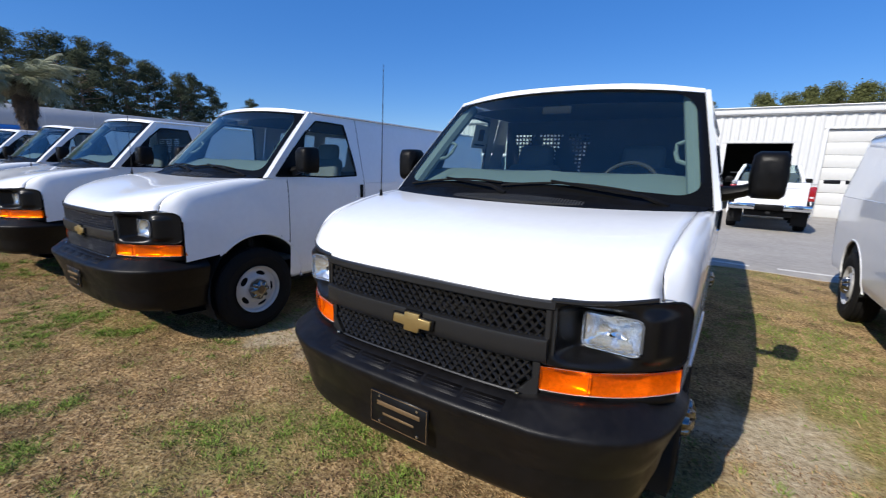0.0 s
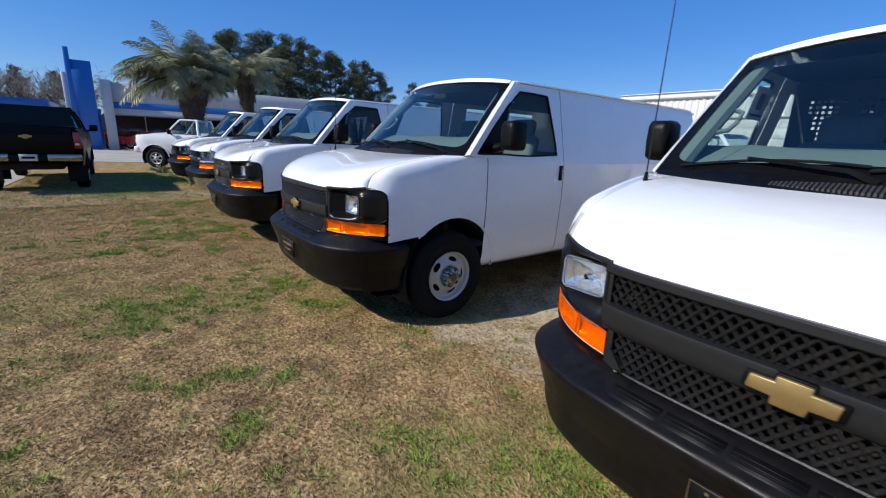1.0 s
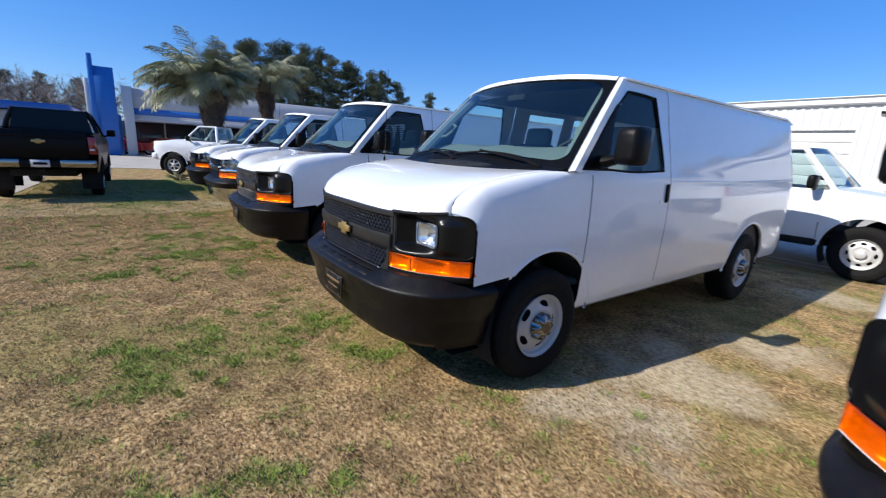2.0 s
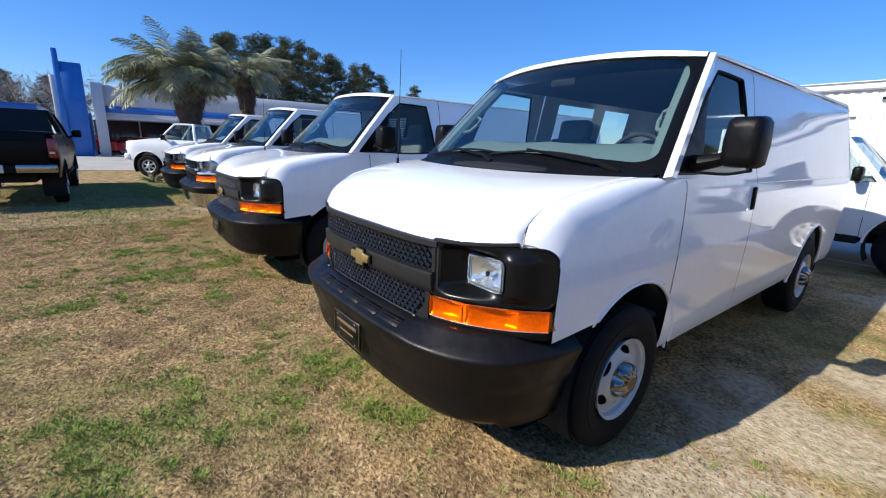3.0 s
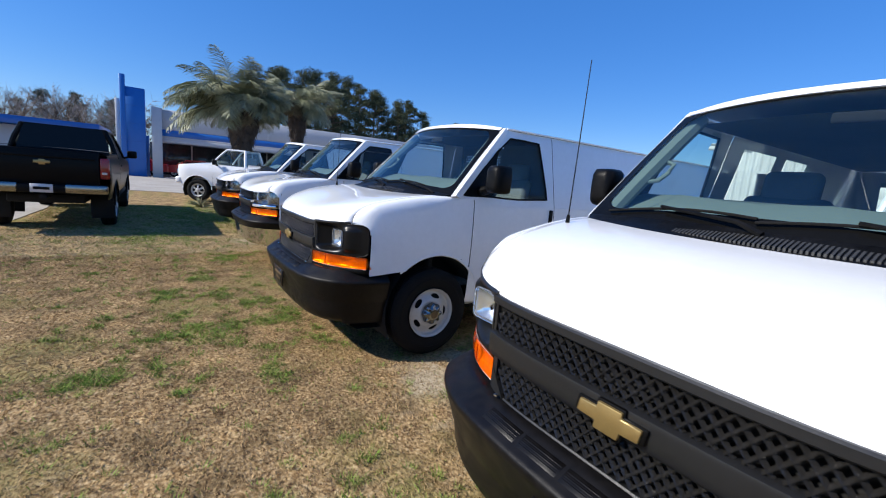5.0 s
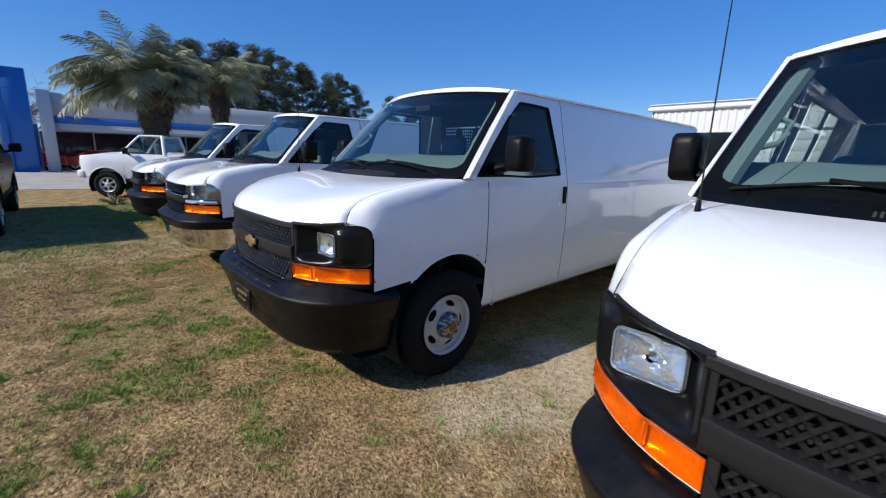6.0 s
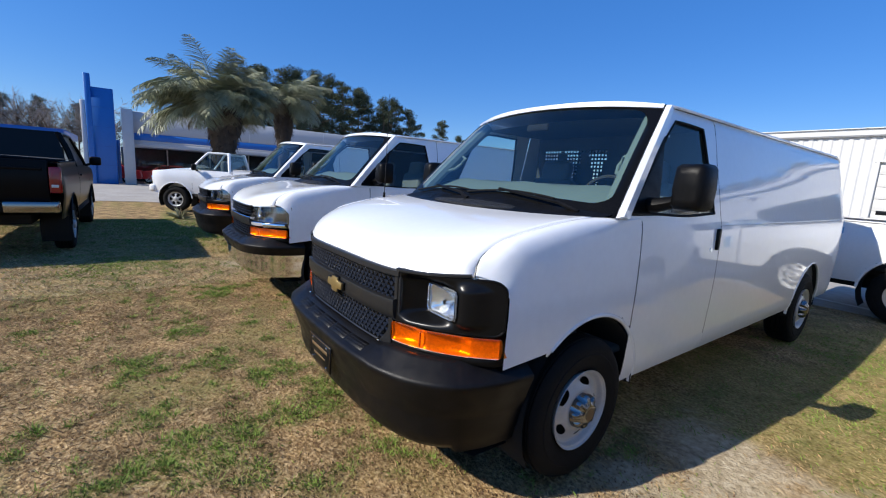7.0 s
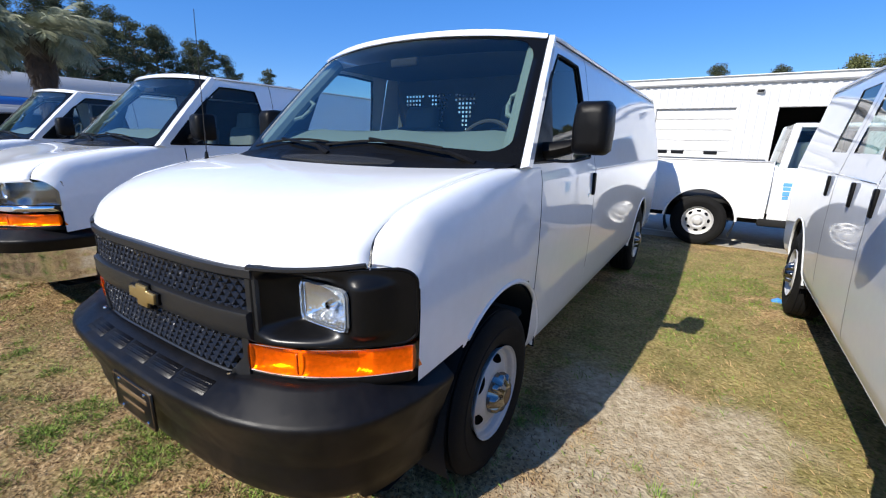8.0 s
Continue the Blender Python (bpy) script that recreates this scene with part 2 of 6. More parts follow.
def both(P):
    """The other side's points."""
    Q = np.array(P, float)
    Q[..., 0] *= -1
    return Q

# ---- the cargo van: x to its driver's side, y to its rear, z up, its emblem at y 0 ----
SIDE_Z = [0.40, 0.45, 0.52, 0.62, 0.80, 1.00, 1.20, 1.33, 1.375, 1.42, 1.60, 1.80, 1.95, 2.04, 2.10]
SIDE_X = [0.925, 0.958, 0.978, 0.985, 0.995, 1.002, 1.000, 0.994, 0.990, 0.979, 0.943, 0.899, 0.870, 0.850, 0.822]
FRONT_HUB, TYRE_R = 0.960, 0.392
SEAM = [(0.884, 0.215, 1.180), (0.872, 0.255, 1.255), (0.876, 0.37, 1.322), (0.890, 0.56, 1.370), (0.906, 0.78, 1.408), (0.915, 0.95, 1.425)]
RIDGE = [(0, 0.005, 1.142), (0, 0.045, 1.196), (0, 0.15, 1.257), (0, 0.37, 1.326), (0, 0.63, 1.376), (0, 0.86, 1.405)]
SCREEN_EDGE = [(0.982, 1.06, 1.425), (0.946, 1.22, 1.60), (0.897, 1.43, 1.82), (0.836, 1.70, 2.09)]
SCREEN_MID = [(0, 0.965, 1.452), (0, 1.135, 1.66), (0, 1.315, 1.88), (0, 1.53, 2.125)]
PILLAR = [(1.000, 1.160, 1.42), (0.956, 1.335, 1.60), (0.904, 1.545, 1.82), (0.850, 1.77, 2.07)]
WINDOW = [(1.200, 1.435), (1.765, 2.000), (2.19, 2.005), (2.28, 1.435)]


def side_x(y, z, length):
    x = np.interp(z, SIDE_Z, SIDE_X)
    front = np.clip((1.30 - y) / 0.96, 0, 1.2)
    rear = np.clip((y - (length - 0.35)) / 0.35, 0, 1)
    return x - 0.030 * front**2 - 0.075 * rear**3


def nose_y(x):
    """The plan of the nose: how far back it has bent at x."""
    return 0.225 * (np.abs(x) / 0.886) ** 4


def bar_on_nose(name, x0, x1, z0, z1, out, depth, material, n=28, shrink=0.0, bev=0.006):
    """A bar that follows the bent nose."""
    R = []
    for x in np.linspace(x0, x1, n):
        y = nose_y(x) + out
        R.append([(x, y + bev, z0), (x, y, z0 + bev), (x, y, z1 - bev), (x, y + bev, z1), (x, y + depth, z1), (x, y + depth, z0)])
    return rings(name, R, material)


def lattice(name, x0, x1, z0, z1, step, out, material, w=0.0072, taper=0.0):
    """Crossed slanting bars between two heights on the nose, one mesh."""
    V, F = [], []
    h = z1 - z0

    def piece(xa, za, xb, zb):
        n = len(V)
        dx, dz = xb - xa, zb - za
        k = math.hypot(dx, dz)
        px, pz = -dz / k * w, dx / k * w
        for x, z in ((xa, za), (xb, zb)):
            y = float(nose_y(x)) + out
            V.extend([(x + px, y + 0.014, z + pz), (x, y, z), (x - px, y + 0.014, z - pz), (x, y + 0.028, z)])
        F.extend([(n, n + 1, n + 5, n + 4), (n + 1, n + 2, n + 6, n + 5), (n + 2, n + 3, n + 7, n + 6), (n + 3, n, n + 4, n + 7)])

    lean = h * 0.8
    k = x0 - lean
    while k < x1 + lean:
        for s in (1, -1):
            xa, xb = (k, k + lean) if s > 0 else (k + lean, k)
            za, zb = z0, z1
            steps = np.linspace(0, 1, 4)
            for a, b in zip(steps, steps[1:]):
                p, q = xa + (xb - xa) * a, xa + (xb - xa) * b
                lo, hi = x0 + taper * (1 - a), x1 - taper * (1 - a)
                if min(p, q) >= lo - 0.012 and max(p, q) <= hi + 0.012:
                    piece(p, za + h * a, q, za + h * b)
        k += step
    return mesh_of(name, V, F, material, False)


def bow_tie(s):
    """The outline of the emblem: a slanted cross, half its width s."""
    q = [(-1.0, -0.17), (-0.93, 0.24), (-0.38, 0.24), (-0.36, 0.42), (0.42, 0.42), (0.40, 0.24), (1.0, 0.24), (0.93, -0.17), (0.40, -0.20), (0.36, -0.42), (-0.42, -0.42), (-0.40, -0.20)]
    return [(x * s, z * s) for x, z in q]


CAPCHROME = mat("cap_chrome", (0.24, 0.235, 0.23), 0.20, 1.0, 0.1, 12.0)


def wheel_parts(root, at, side, rim_style="steel", r=TYRE_R, width=0.245):
    """A wheel with its tyre, rim and cap; side 1 looks towards +x."""
    hub = part("wheel", lathe("hub", [(0.0, -0.14), (0.20, -0.14), (0.20, -0.07), (0.0, -0.07)], DARK, 20), root, m=Matrix.Translation(at) @ Matrix.Rotation(0 if side > 0 else math.pi, 4, 'Z'))
    w = width / 2
    rr = 0.216 if r < 0.41 else 0.235
    tyre = [(rr, -w * 0.80), (rr + 0.05, -w * 0.98), (r * 0.86, -w), (r * 0.95, -w * 0.90), (r * 0.99, -w * 0.74)]
    for k in (-0.5, -0.16, 0.16, 0.5):
        tyre += [(r, (k - 0.13) * w), (r, (k + 0.13) * w), (r - 0.010, (k + 0.14) * w), (r - 0.010, (k + 0.19) * w)]
    tyre += [(r * 0.99, w * 0.74), (r * 0.95, w * 0.90), (r * 0.86, w), (r * 0.80, w * 1.0), (r * 0.79, w * 1.03), (rr + 0.05, w * 0.98), (rr + 0.012, w * 0.86), (rr, w * 0.80)]
    tyre = [(a, b - w + 0.012) for a, b in tyre]
    part("tyre", lathe("tyre", tyre, RUBBER, 64), hub)
    # the rim: a dished disc with holes
    prof = [(rr + 0.004, 0.012), (rr + 0.006, 0.004), (rr - 0.008, -0.004), (rr - 0.016, -0.030), (rr - 0.026, -0.036), (0.165, -0.026), (0.145, -0.014), (0.128, -0.002), (0.112, 0.004), (0.098, 0.002), (0.088, -0.004), (0.074, -0.004), (0.05, 0.0), (0.0, 0.0)]
    rad = np.array([p[0] for p in prof])
    fine = np.concatenate([np.linspace(a, b, 4, endpoint=False) for a, b in zip(rad, rad[1:])])
    h = np.interp(-fine, -rad, [p[1] for p in prof])
    ang = np.linspace(0, 2 * math.pi, 145)
    A, R = np.meshgrid(ang, fine)
    holes, rc = (5 if width < 0.25 else 8, 0.154) if rim_style == "steel" else (6, 0.150)
    ry, rz = (0.0195, 0.046 if width < 0.25 else 0.034) if rim_style == "steel" else (0.034, 0.052)
    if rim_style == "steel":
        def sd(a, q):
            k = (a + math.pi / holes) % (2 * math.pi / holes) - math.pi / holes
            return (np.hypot(k * rc / rz, (q - rc) / ry) - 1) * ry
        A2, R2 = snapped(A, R, sd, 0.006)
    else:
        def sd(a, q):
            k = (a + math.pi / holes) % (2 * math.pi / holes) - math.pi / holes
            return np.maximum(np.abs(k) * q - 0.30 * q, np.abs(q - 0.145) - 0.052)
        A2, R2 = A, R
    H = np.interp(-R2, -rad, [p[1] for p in prof])
    P = np.stack([H, R2 * np.cos(A2), R2 * np.sin(A2)], -1)
    keep = sd(mid(A), mid(R)) > 0
    rim = part("rim", sheet("rim", P, STEEL if rim_style != "chrome" else CHROME, keep, away=(-1, 0, 0)), hub)
    if rim_style == "steel" and width < 0.25:
        # a crown with eight lobes over the nuts, and a gold middle
        ang = np.linspace(0, 2 * math.pi, 97)[:-1]
        lobes = np.clip(np.cos(8 * ang) * 1.6, -0.9, 1)
        ringset = [[(h, (q + d * c) * math.cos(a), (q + d * c) * math.sin(a)) for a, c in zip(ang, lobes)] for h, q, d in ((-0.004, 0.092, 0.004), (0.012, 0.088, 0.011), (0.038, 0.080, 0.012), (0.048, 0.070, 0.010), (0.052, 0.060, 0.005), (0.060, 0.050, 0.0), (0.062, 0.042, 0.0))]
        cap = part("cap", rings("cap", ringset, CAPCHROME, sharp=60), hub, "chromed lobed hub cap")
        part("cap_badge", lathe("cap_badge", [(0.036, 0.060), (0.034, 0.065), (0.0, 0.066)], DULLGOLD, 24), cap)
    else:
        part("cap", lathe("cap", [(0.070, -0.004), (0.068, 0.022), (0.058, 0.034), (0.045, 0.040), (0.0, 0.042)], STEEL, 28), hub)
    return hub


def van_seat(root, x, y):
    s = part("seat", block("seat", (0.50, 0.50, 0.16), SEAT, (x, y, 0.98), 0.05, 3), root)
    part("backrest", block("backrest", (0.48, 0.14, 0.62), SEAT, (0, 0, 0), 0.06, 3), s, m=pose(x, y + 0.27, 1.33, -12))
    part("headrest", block("headrest", (0.31, 0.12, 0.26), SEAT, (0, 0, 0), 0.05, 3), s, m=pose(x, y + 0.35, 1.67, -10))
    part("seat_base", block("seat_base", (0.42, 0.42, 0.45), DARK, (x, y, 0.70), 0.02), s)


def van(name, label, at, yaw=0.0, wheelbase=3.39, front="work", cage=False, emblem_on=True, plate=True, antenna=True, glazed=False, note=False, group="row of vans"):
    root = thing(name, label, "van", pose(*at, 0, 0, yaw), group)
    rear_hub = FRONT_HUB + wheelbase
    L = rear_hub + 1.24
    inside = (0, 2.5, 1.1)
    # fenders, from the lamp panel back to the doors
    seam_pts = curve_at(SEAM, np.linspace(0, 1, 60))
    S = np.concatenate([np.linspace(0, 1, 16), np.linspace(1, 2, 30)[1:]])
    V = np.linspace(0, 1, 56) ** 1.7

    def fender(side):
        SS, VV = np.meshgrid(S, V, indexing="ij")
        P = np.zeros((*SS.shape, 3))
        for i, s in enumerate(S):
            yf = np.interp(s, [0, 0.45, 0.8, 1.0, 2.0], [0.217, 0.262, 0.325, 0.347, 0.350])
            y = yf + (1.317 - yf) * V
            ly = np.append(seam_pts[:, 1], [1.06, 1.20, 1.33])
            sx = np.interp(y, ly, np.append(seam_pts[:, 0], [0.945, 0.976, 0.980]))
            sz = np.interp(y, ly, np.append(seam_pts[:, 2], [1.424, 1.421, 1.420]))
            # the shoulder climbs towards the door's belt line
            k = np.clip((y - 0.40) / 0.90, 0, 1)
            zs = 1.105 + 0.30 * k * k * (3 - 2 * k)
            if s <= 1:
                a = s * math.pi / 2
                ex, ez = side_x(y, zs, L), zs
                x = sx + (ex - sx) * math.sin(a) ** 0.72
                z = ez + (sz - ez) * math.cos(a) ** 0.72
            else:
                z = zs + (0.45 - zs) * (s - 1)
                x = side_x(y, z, L)
            P[i, :, 0], P[i, :, 1], P[i, :, 2] = x, y, z

        front_x = np.interp(S, [0, 1], [0.884, 0.968])
        for i, s in enumerate(S):
            if s <= 1:
                tgt = np.array([front_x[i], float(nose_y(front_x[i])) - 0.006 + 0.012 * s, 1.180 - 0.020 * s - 0.050 * s**3])
                P[i] += (tgt - P[i, 0]) * (np.clip(1 - V / 0.16, 0, 1)[:, None] ** 2)

        def sd(Y, Z):
            return np.minimum(np.hypot(Y - 0.985, (Z - 0.43) * 0.98) - 0.480, np.maximum(Y - 0.62, Z - 0.755 - 0.1 * (Y - 0.35)))
        Y, Z = P[..., 1].copy(), P[..., 2].copy()
        low = SS > 1.0
        Y2, Z2 = snapped(Y, Z, sd, 0.020)
        P[..., 1], P[..., 2] = np.where(low, Y2, Y), np.where(low, Z2, Z)
        P[..., 0] = np.where(low, side_x(P[..., 1], P[..., 2], L), P[..., 0])
        keep = sd(mid(Y), mid(Z)) > 0
        # its upper edge turns down into the bonnet's gap
        turned = P[:1] + np.array([0.0015, 0.0, -0.016])
        P = np.concatenate([turned, P + np.where(SS == 0, 1, 0)[..., None] * np.array([0.0018, 0.0, -0.0004])])
        keep = np.concatenate([keep[:1], keep])
        return sheet("fender", P if side > 0 else both(P), WHITE, keep, inside)

    # sides behind: doors and the long panel, cut from one grid
    ys = np.unique(np.concatenate([np.arange(1.12, 1.321, 0.02), [1.320, 1.326], np.linspace(1.35, 2.374, 42), [2.374, 2.382], np.linspace(2.41, L, int((L - 2.41) / 0.035))]).round(4))
    zs = np.unique(np.concatenate([np.linspace(0.45, 1.33, 30), np.linspace(1.33, 2.08, 30)]).round(4))
    Y0, Z0 = np.meshgrid(ys, zs, indexing="ij")
    pil = np.array([(p[1], p[2]) for p in PILLAR])
    win = [(y + (0.035 if i < 2 else -0.035), z + (0.03 if i in (0, 3) else -0.03)) for i, (y, z) in enumerate(WINDOW)]

    def sd_window(Y, Z):
        return sd_poly(Y, Z, win, 0.030)

    def sd_pillar(Y, Z):
        d = pil[-1] - pil[0]
        d = d / np.hypot(*d)
        return (Y - pil[0][0]) * d[1] - (Z - pil[0][1]) * d[0]

    def sd_arch(Y, Z):
        return np.hypot(Y - rear_hub, (Z - 0.42) * 0.98) - 0.480

    def sd_all(Y, Z):
        return np.minimum(np.minimum(sd_window(Y, Z), sd_pillar(Y, Z)), sd_arch(Y, Z))
    Y, Z = snapped(Y0, Z0, sd_all, 0.016)
    edge = np.isin(Y0.round(4), [1.32, 1.326, 2.374, 2.382])
    Y = np.where(edge & (sd_pillar(Y0, Z0) > 0.02), Y0, Y)
    fall = 0.10 * np.clip((Y - (L - 0.30)) / 0.30, 0, 1) ** 2.5 * np.clip((Z - 1.5) / 0.58, 0, 1)
    PS = np.stack([side_x(Y, Z, L), Y, Z - fall], -1)
    cy, cz = mid(Y0), mid(Z0)
    solid = sd_all(cy, cz) > 0
    gap = ((cy > 1.320) & (cy < 1.326) & (cz < 1.42)) | ((cy > 2.374) & (cy < 2.382))
    doorcells = solid & ~gap & (cy < 2.378) & ((cz > 1.42) | (cy > 1.323))
    panelcells = solid & ~gap & (cy > 2.378)
    glazed_cells = (panelcells & (cz > 1.50) & (cz < 1.97) & (((cy > 2.62) & (cy < 3.22)) | ((cy > 3.44) & (cy < 3.94)))) if glazed else np.zeros(panelcells.shape, bool)
    for side in (1, -1):
        Q = PS if side > 0 else both(PS)
        part("fender", fender(side), root)
        part("side_panel", sheet("side_panel", Q, WHITE, panelcells & ~(glazed_cells if side < 0 else False), inside), root)
        if glazed and side < 0:
            part("side_window", sheet("side_window", both(np.stack([side_x(Y0, Z0, L) - 0.006, Y0, Z0], -1)), SIDEGLASS, glazed_cells, inside), root, "tinted cargo door glass")
        door = part("front_door", sheet("front_door", Q, WHITE, doorcells, inside), root)
        # the pane, a little inside, and its rubber
        G = np.stack([side_x(Y0, Z0, L) - 0.012, Y0, Z0], -1)
        G = G if side > 0 else both(G)
        part("window_pane", sheet("window_pane", G, SIDEGLASS, sd_window(cy, cz) < 0.012, inside), door, "tinted door glass")
        ring = []
        for a, b in zip(win, win[1:] + win[:1]):
            ring += [(a[0] + (b[0] - a[0]) * k, a[1] + (b[1] - a[1]) * k) for k in np.linspace(0.0, 1, 9)[:-1]]
        c = np.mean(win, axis=0)
        pts = []
        for p in ring:
            d = np.array(p) - c
            q = np.array(p) + d / np.hypot(*d) * 0.034
            pts.append((side * (float(side_x(q[0], q[1], L)) - 0.002), q[0], q[1]))
        part("window_seal", tube("window_seal", pts + pts[:1], 0.009, RUBBER, 6), door)
        sail = [(1.205, 1.438), (1.218, 1.468), (1.645, 1.900), (1.495, 1.438)]
        part("sail_panel", mesh_of("sail_panel", [(side * (float(side_x(y, z, L)) + o), y, z) for o in (0.004, -0.02) for y, z in sail], [(0, 1, 2, 3), (4, 5, 6, 7), (0, 1, 5, 4), (1, 2, 6, 5), (2, 3, 7, 6), (3, 0, 4, 7)], PLASTIC, False, inside), door)
        if note and side < 0:
            paper = part("price_sheet", block("price_sheet", (0.003, 0.27, 0.20), PAPER, (0, 0, 0), 0.001, 1), door, "white price sheet behind the glass", pose(-0.868, 2.06, 1.86, 0, 11.5, 0))
            part("print_block", block("print_block", (0.002, 0.09, 0.10), DULLGOLD, (0.003, 0.0, 0.015), 0, 1), paper)
            part("print_line", block("print_line", (0.002, 0.19, 0.012), DARK, (0.003, 0.0, -0.07), 0, 1), paper)
        part("handle", block("handle", (0.022, 0.045, 0.15), PLASTIC, (side * 1.004, 2.325, 1.27), 0.010, 3), door, "black upright door handle")
        if side > 0:
            part("lock", lathe("lock", [(0.014, 0), (0.013, 0.006), (0, 0.006)], CHROME, 14), door, m=pose(0.998, 2.24, 1.20))
        # mirror on its arm
        mir = part("mirror", rings("mirror", [[(side * ((1.185 if side > 0 else 1.135) + (x - 1.185) * k * (1 if side > 0 else 0.84)), y, 1.60 + (z - 1.60) * k) for x, z in
                    [(1.105, 1.50), (1.125, 1.482), (1.24, 1.482), (1.262, 1.50), (1.268, 1.60), (1.262, 1.70), (1.245, 1.722), (1.135, 1.722), (1.112, 1.705), (1.102, 1.60)]]
                    for y, k in ((1.315, 0.55), (1.322, 0.80), (1.345, 0.95), (1.40, 1.0), (1.475, 0.98), (1.485, 0.95))], PLASTIC, sharp=55), door, "black plastic towing mirror")
        part("mirror_glass", block("mirror_glass", (0.13, 0.004, 0.19), CHROME, (side * (1.185 if side > 0 else 1.135), 1.487, 1.60), 0.001, 1), mir)
        part("mirror_arm", rings("mirror_arm", [[(side * x, 1.41 + 0.045 * math.cos(a) * k, z + 0.036 * math.sin(a) * k) for a in np.linspace(0, 2 * math.pi, 10, endpoint=False)]
                    for x, z, k in ((0.95, 1.490, 1.35), (1.02, 1.500, 1.15), (1.08, 1.515, 1.0), (1.13, 1.535, 1.05))], PLASTIC), mir)
        if side < 0:
            for k, y in enumerate((2.80, 3.53)):
                part("side_handle", block("side_handle", (0.022, 0.04, 0.15), PLASTIC, (-1.004, y, 1.27), 0.010, 3), root)
            part("side_door_gap", mesh_of("gap", [(-(float(side_x(y, z, L)) + 0.0012), y, z) for z in np.linspace(0.5, 2.0, 20) for y in (3.332, 3.340)], gridfaces(20, 2), DARK, False), root)
        # A pillar between screen and door
        E, O = curve_at(SCREEN_EDGE, np.linspace(0, 1, 16)), curve_at(PILLAR, np.linspace(0, 1, 16))
        M = (E + O) / 2 + np.array([0.016, -0.016, 0.012])
        back = (E + O) / 2 - np.array([0.05, -0.03, 0.0])
        P = np.stack([E, E * 0.55 + M * 0.55 - (E + M) * 0.05, M, O * 0.55 + M * 0.55 - (O + M) * 0.05, O, back], 1)
        P = P if side > 0 else both(P)
        part("pillar", rings("pillar", P, WHITE, sharp=50), root)
        # arch lips and wheel wells
        for hub_y in (0.985, rear_hub):
            arc = [(hub_y + 0.482 * math.cos(a), (0.43 if hub_y < 2 else 0.42) + 0.490 * math.sin(a)) for a in np.linspace(-0.05 if hub_y > 2 else -0.02, math.pi * (1.01 if hub_y > 2 else 0.74), 30)]
            part("arch_lip", tube("arch_lip", [(side * (float(side_x(y, max(z, 0.45), L)) - 0.006), y, z) for y, z in arc], 0.013, WHITE, 8), root)
            # wells and their inner walls near black, the arch's shade in the colour
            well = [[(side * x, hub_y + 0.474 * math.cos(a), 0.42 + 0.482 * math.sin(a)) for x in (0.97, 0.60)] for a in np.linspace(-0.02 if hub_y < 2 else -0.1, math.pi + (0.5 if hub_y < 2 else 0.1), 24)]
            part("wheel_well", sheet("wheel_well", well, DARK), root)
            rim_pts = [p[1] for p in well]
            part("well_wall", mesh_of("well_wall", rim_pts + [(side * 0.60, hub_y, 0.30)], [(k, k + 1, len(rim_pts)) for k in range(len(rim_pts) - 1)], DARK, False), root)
        wheel_parts(root, (side * 0.972, FRONT_HUB, TYRE_R), side)
        wheel_parts(root, (side * 0.972, rear_hub, TYRE_R), side)
        # drip rail along the roof
        part("drip_rail", tube("drip_rail", [(side * (0.846 - (0.012 if k == 0 else 0) - 0.07 * max(0, (y - L + 0.35) / 0.35) ** 3), y, 2.090 - 0.10 * max(0, (y - L + 0.30) / 0.30) ** 2.5) for k, y in enumerate([1.76] + list(np.linspace(1.85, L - 0.10, 14)))], 0.010, WHITE, 6), root)
        part("sill", sheet("sill", [[(side * (0.960 - d), y, z) for d, z in ((0.0, 0.452), (0.03, 0.42), (0.12, 0.40), (0.3, 0.42))] for y in np.linspace(1.36, rear_hub - 0.46, 8)], WHITE), root)
        # crease along the flank
        part("flank_moulding", tube("flank_moulding", [(side * (float(side_x(y, 1.365, L)) - 0.004), y, 1.365) for y in np.linspace(2.40, L - 0.1, 30)], 0.007, WHITE, 6), root)
    # roof
    us, vs = np.linspace(-1, 1, 31), np.linspace(0, 1, 40)
    R = np.zeros((len(vs), len(us), 3))
    for j, u in enumerate(us):
        y0 = 1.53 + (1.70 - 1.53) * u**2
        y = y0 + (L - 0.02 - y0) * vs
        w = 0.824 - 0.10 * np.clip((y - L + 0.35) / 0.35, 0, 1) ** 3 + 0.01 * np.clip((y - 1.7) / 0.3, 0, 1)
        drop = 0.10 * np.clip((y - (L - 0.30)) / 0.30, 0, 1) ** 2.5
        R[:, j, 0] = w * u
        R[:, j, 1] = y
        R[:, j, 2] = 2.096 + 0.050 * (1 - abs(u) ** 3.2) - drop - 0.008 * np.clip((1.72 - y) / 0.2, 0, 1)
    R = np.concatenate([(R[0] + np.array([0, -0.010, -0.034]))[None], R])
    part("roof", sheet("roof", R, WHITE, None, inside), root)
    # windscreen with its dark border
    us, vs = np.linspace(-1, 1, 97), np.linspace(0, 1, 61)
    U0, V0 = np.meshgrid(us, vs)

    def sd_glass(U, V):
        qx, qz = np.abs(U) - 0.945 + 0.13, np.abs(V - 0.525) - 0.425 + 0.13
        return np.hypot(np.maximum(qx, 0), np.maximum(qz, 0)) + np.minimum(np.maximum(qx, qz), 0) - 0.13
    U, V = snapped(U0, V0, sd_glass, 0.014)
    fine = np.linspace(0, 1, 161)
    E, C = curve_at(SCREEN_EDGE, fine), curve_at(SCREEN_MID, fine)
    Ex, Ey, Ez = (np.interp(V, fine, E[:, k]) for k in range(3))
    Cy, Cz = np.interp(V, fine, C[:, 1]), np.interp(V, fine, C[:, 2])
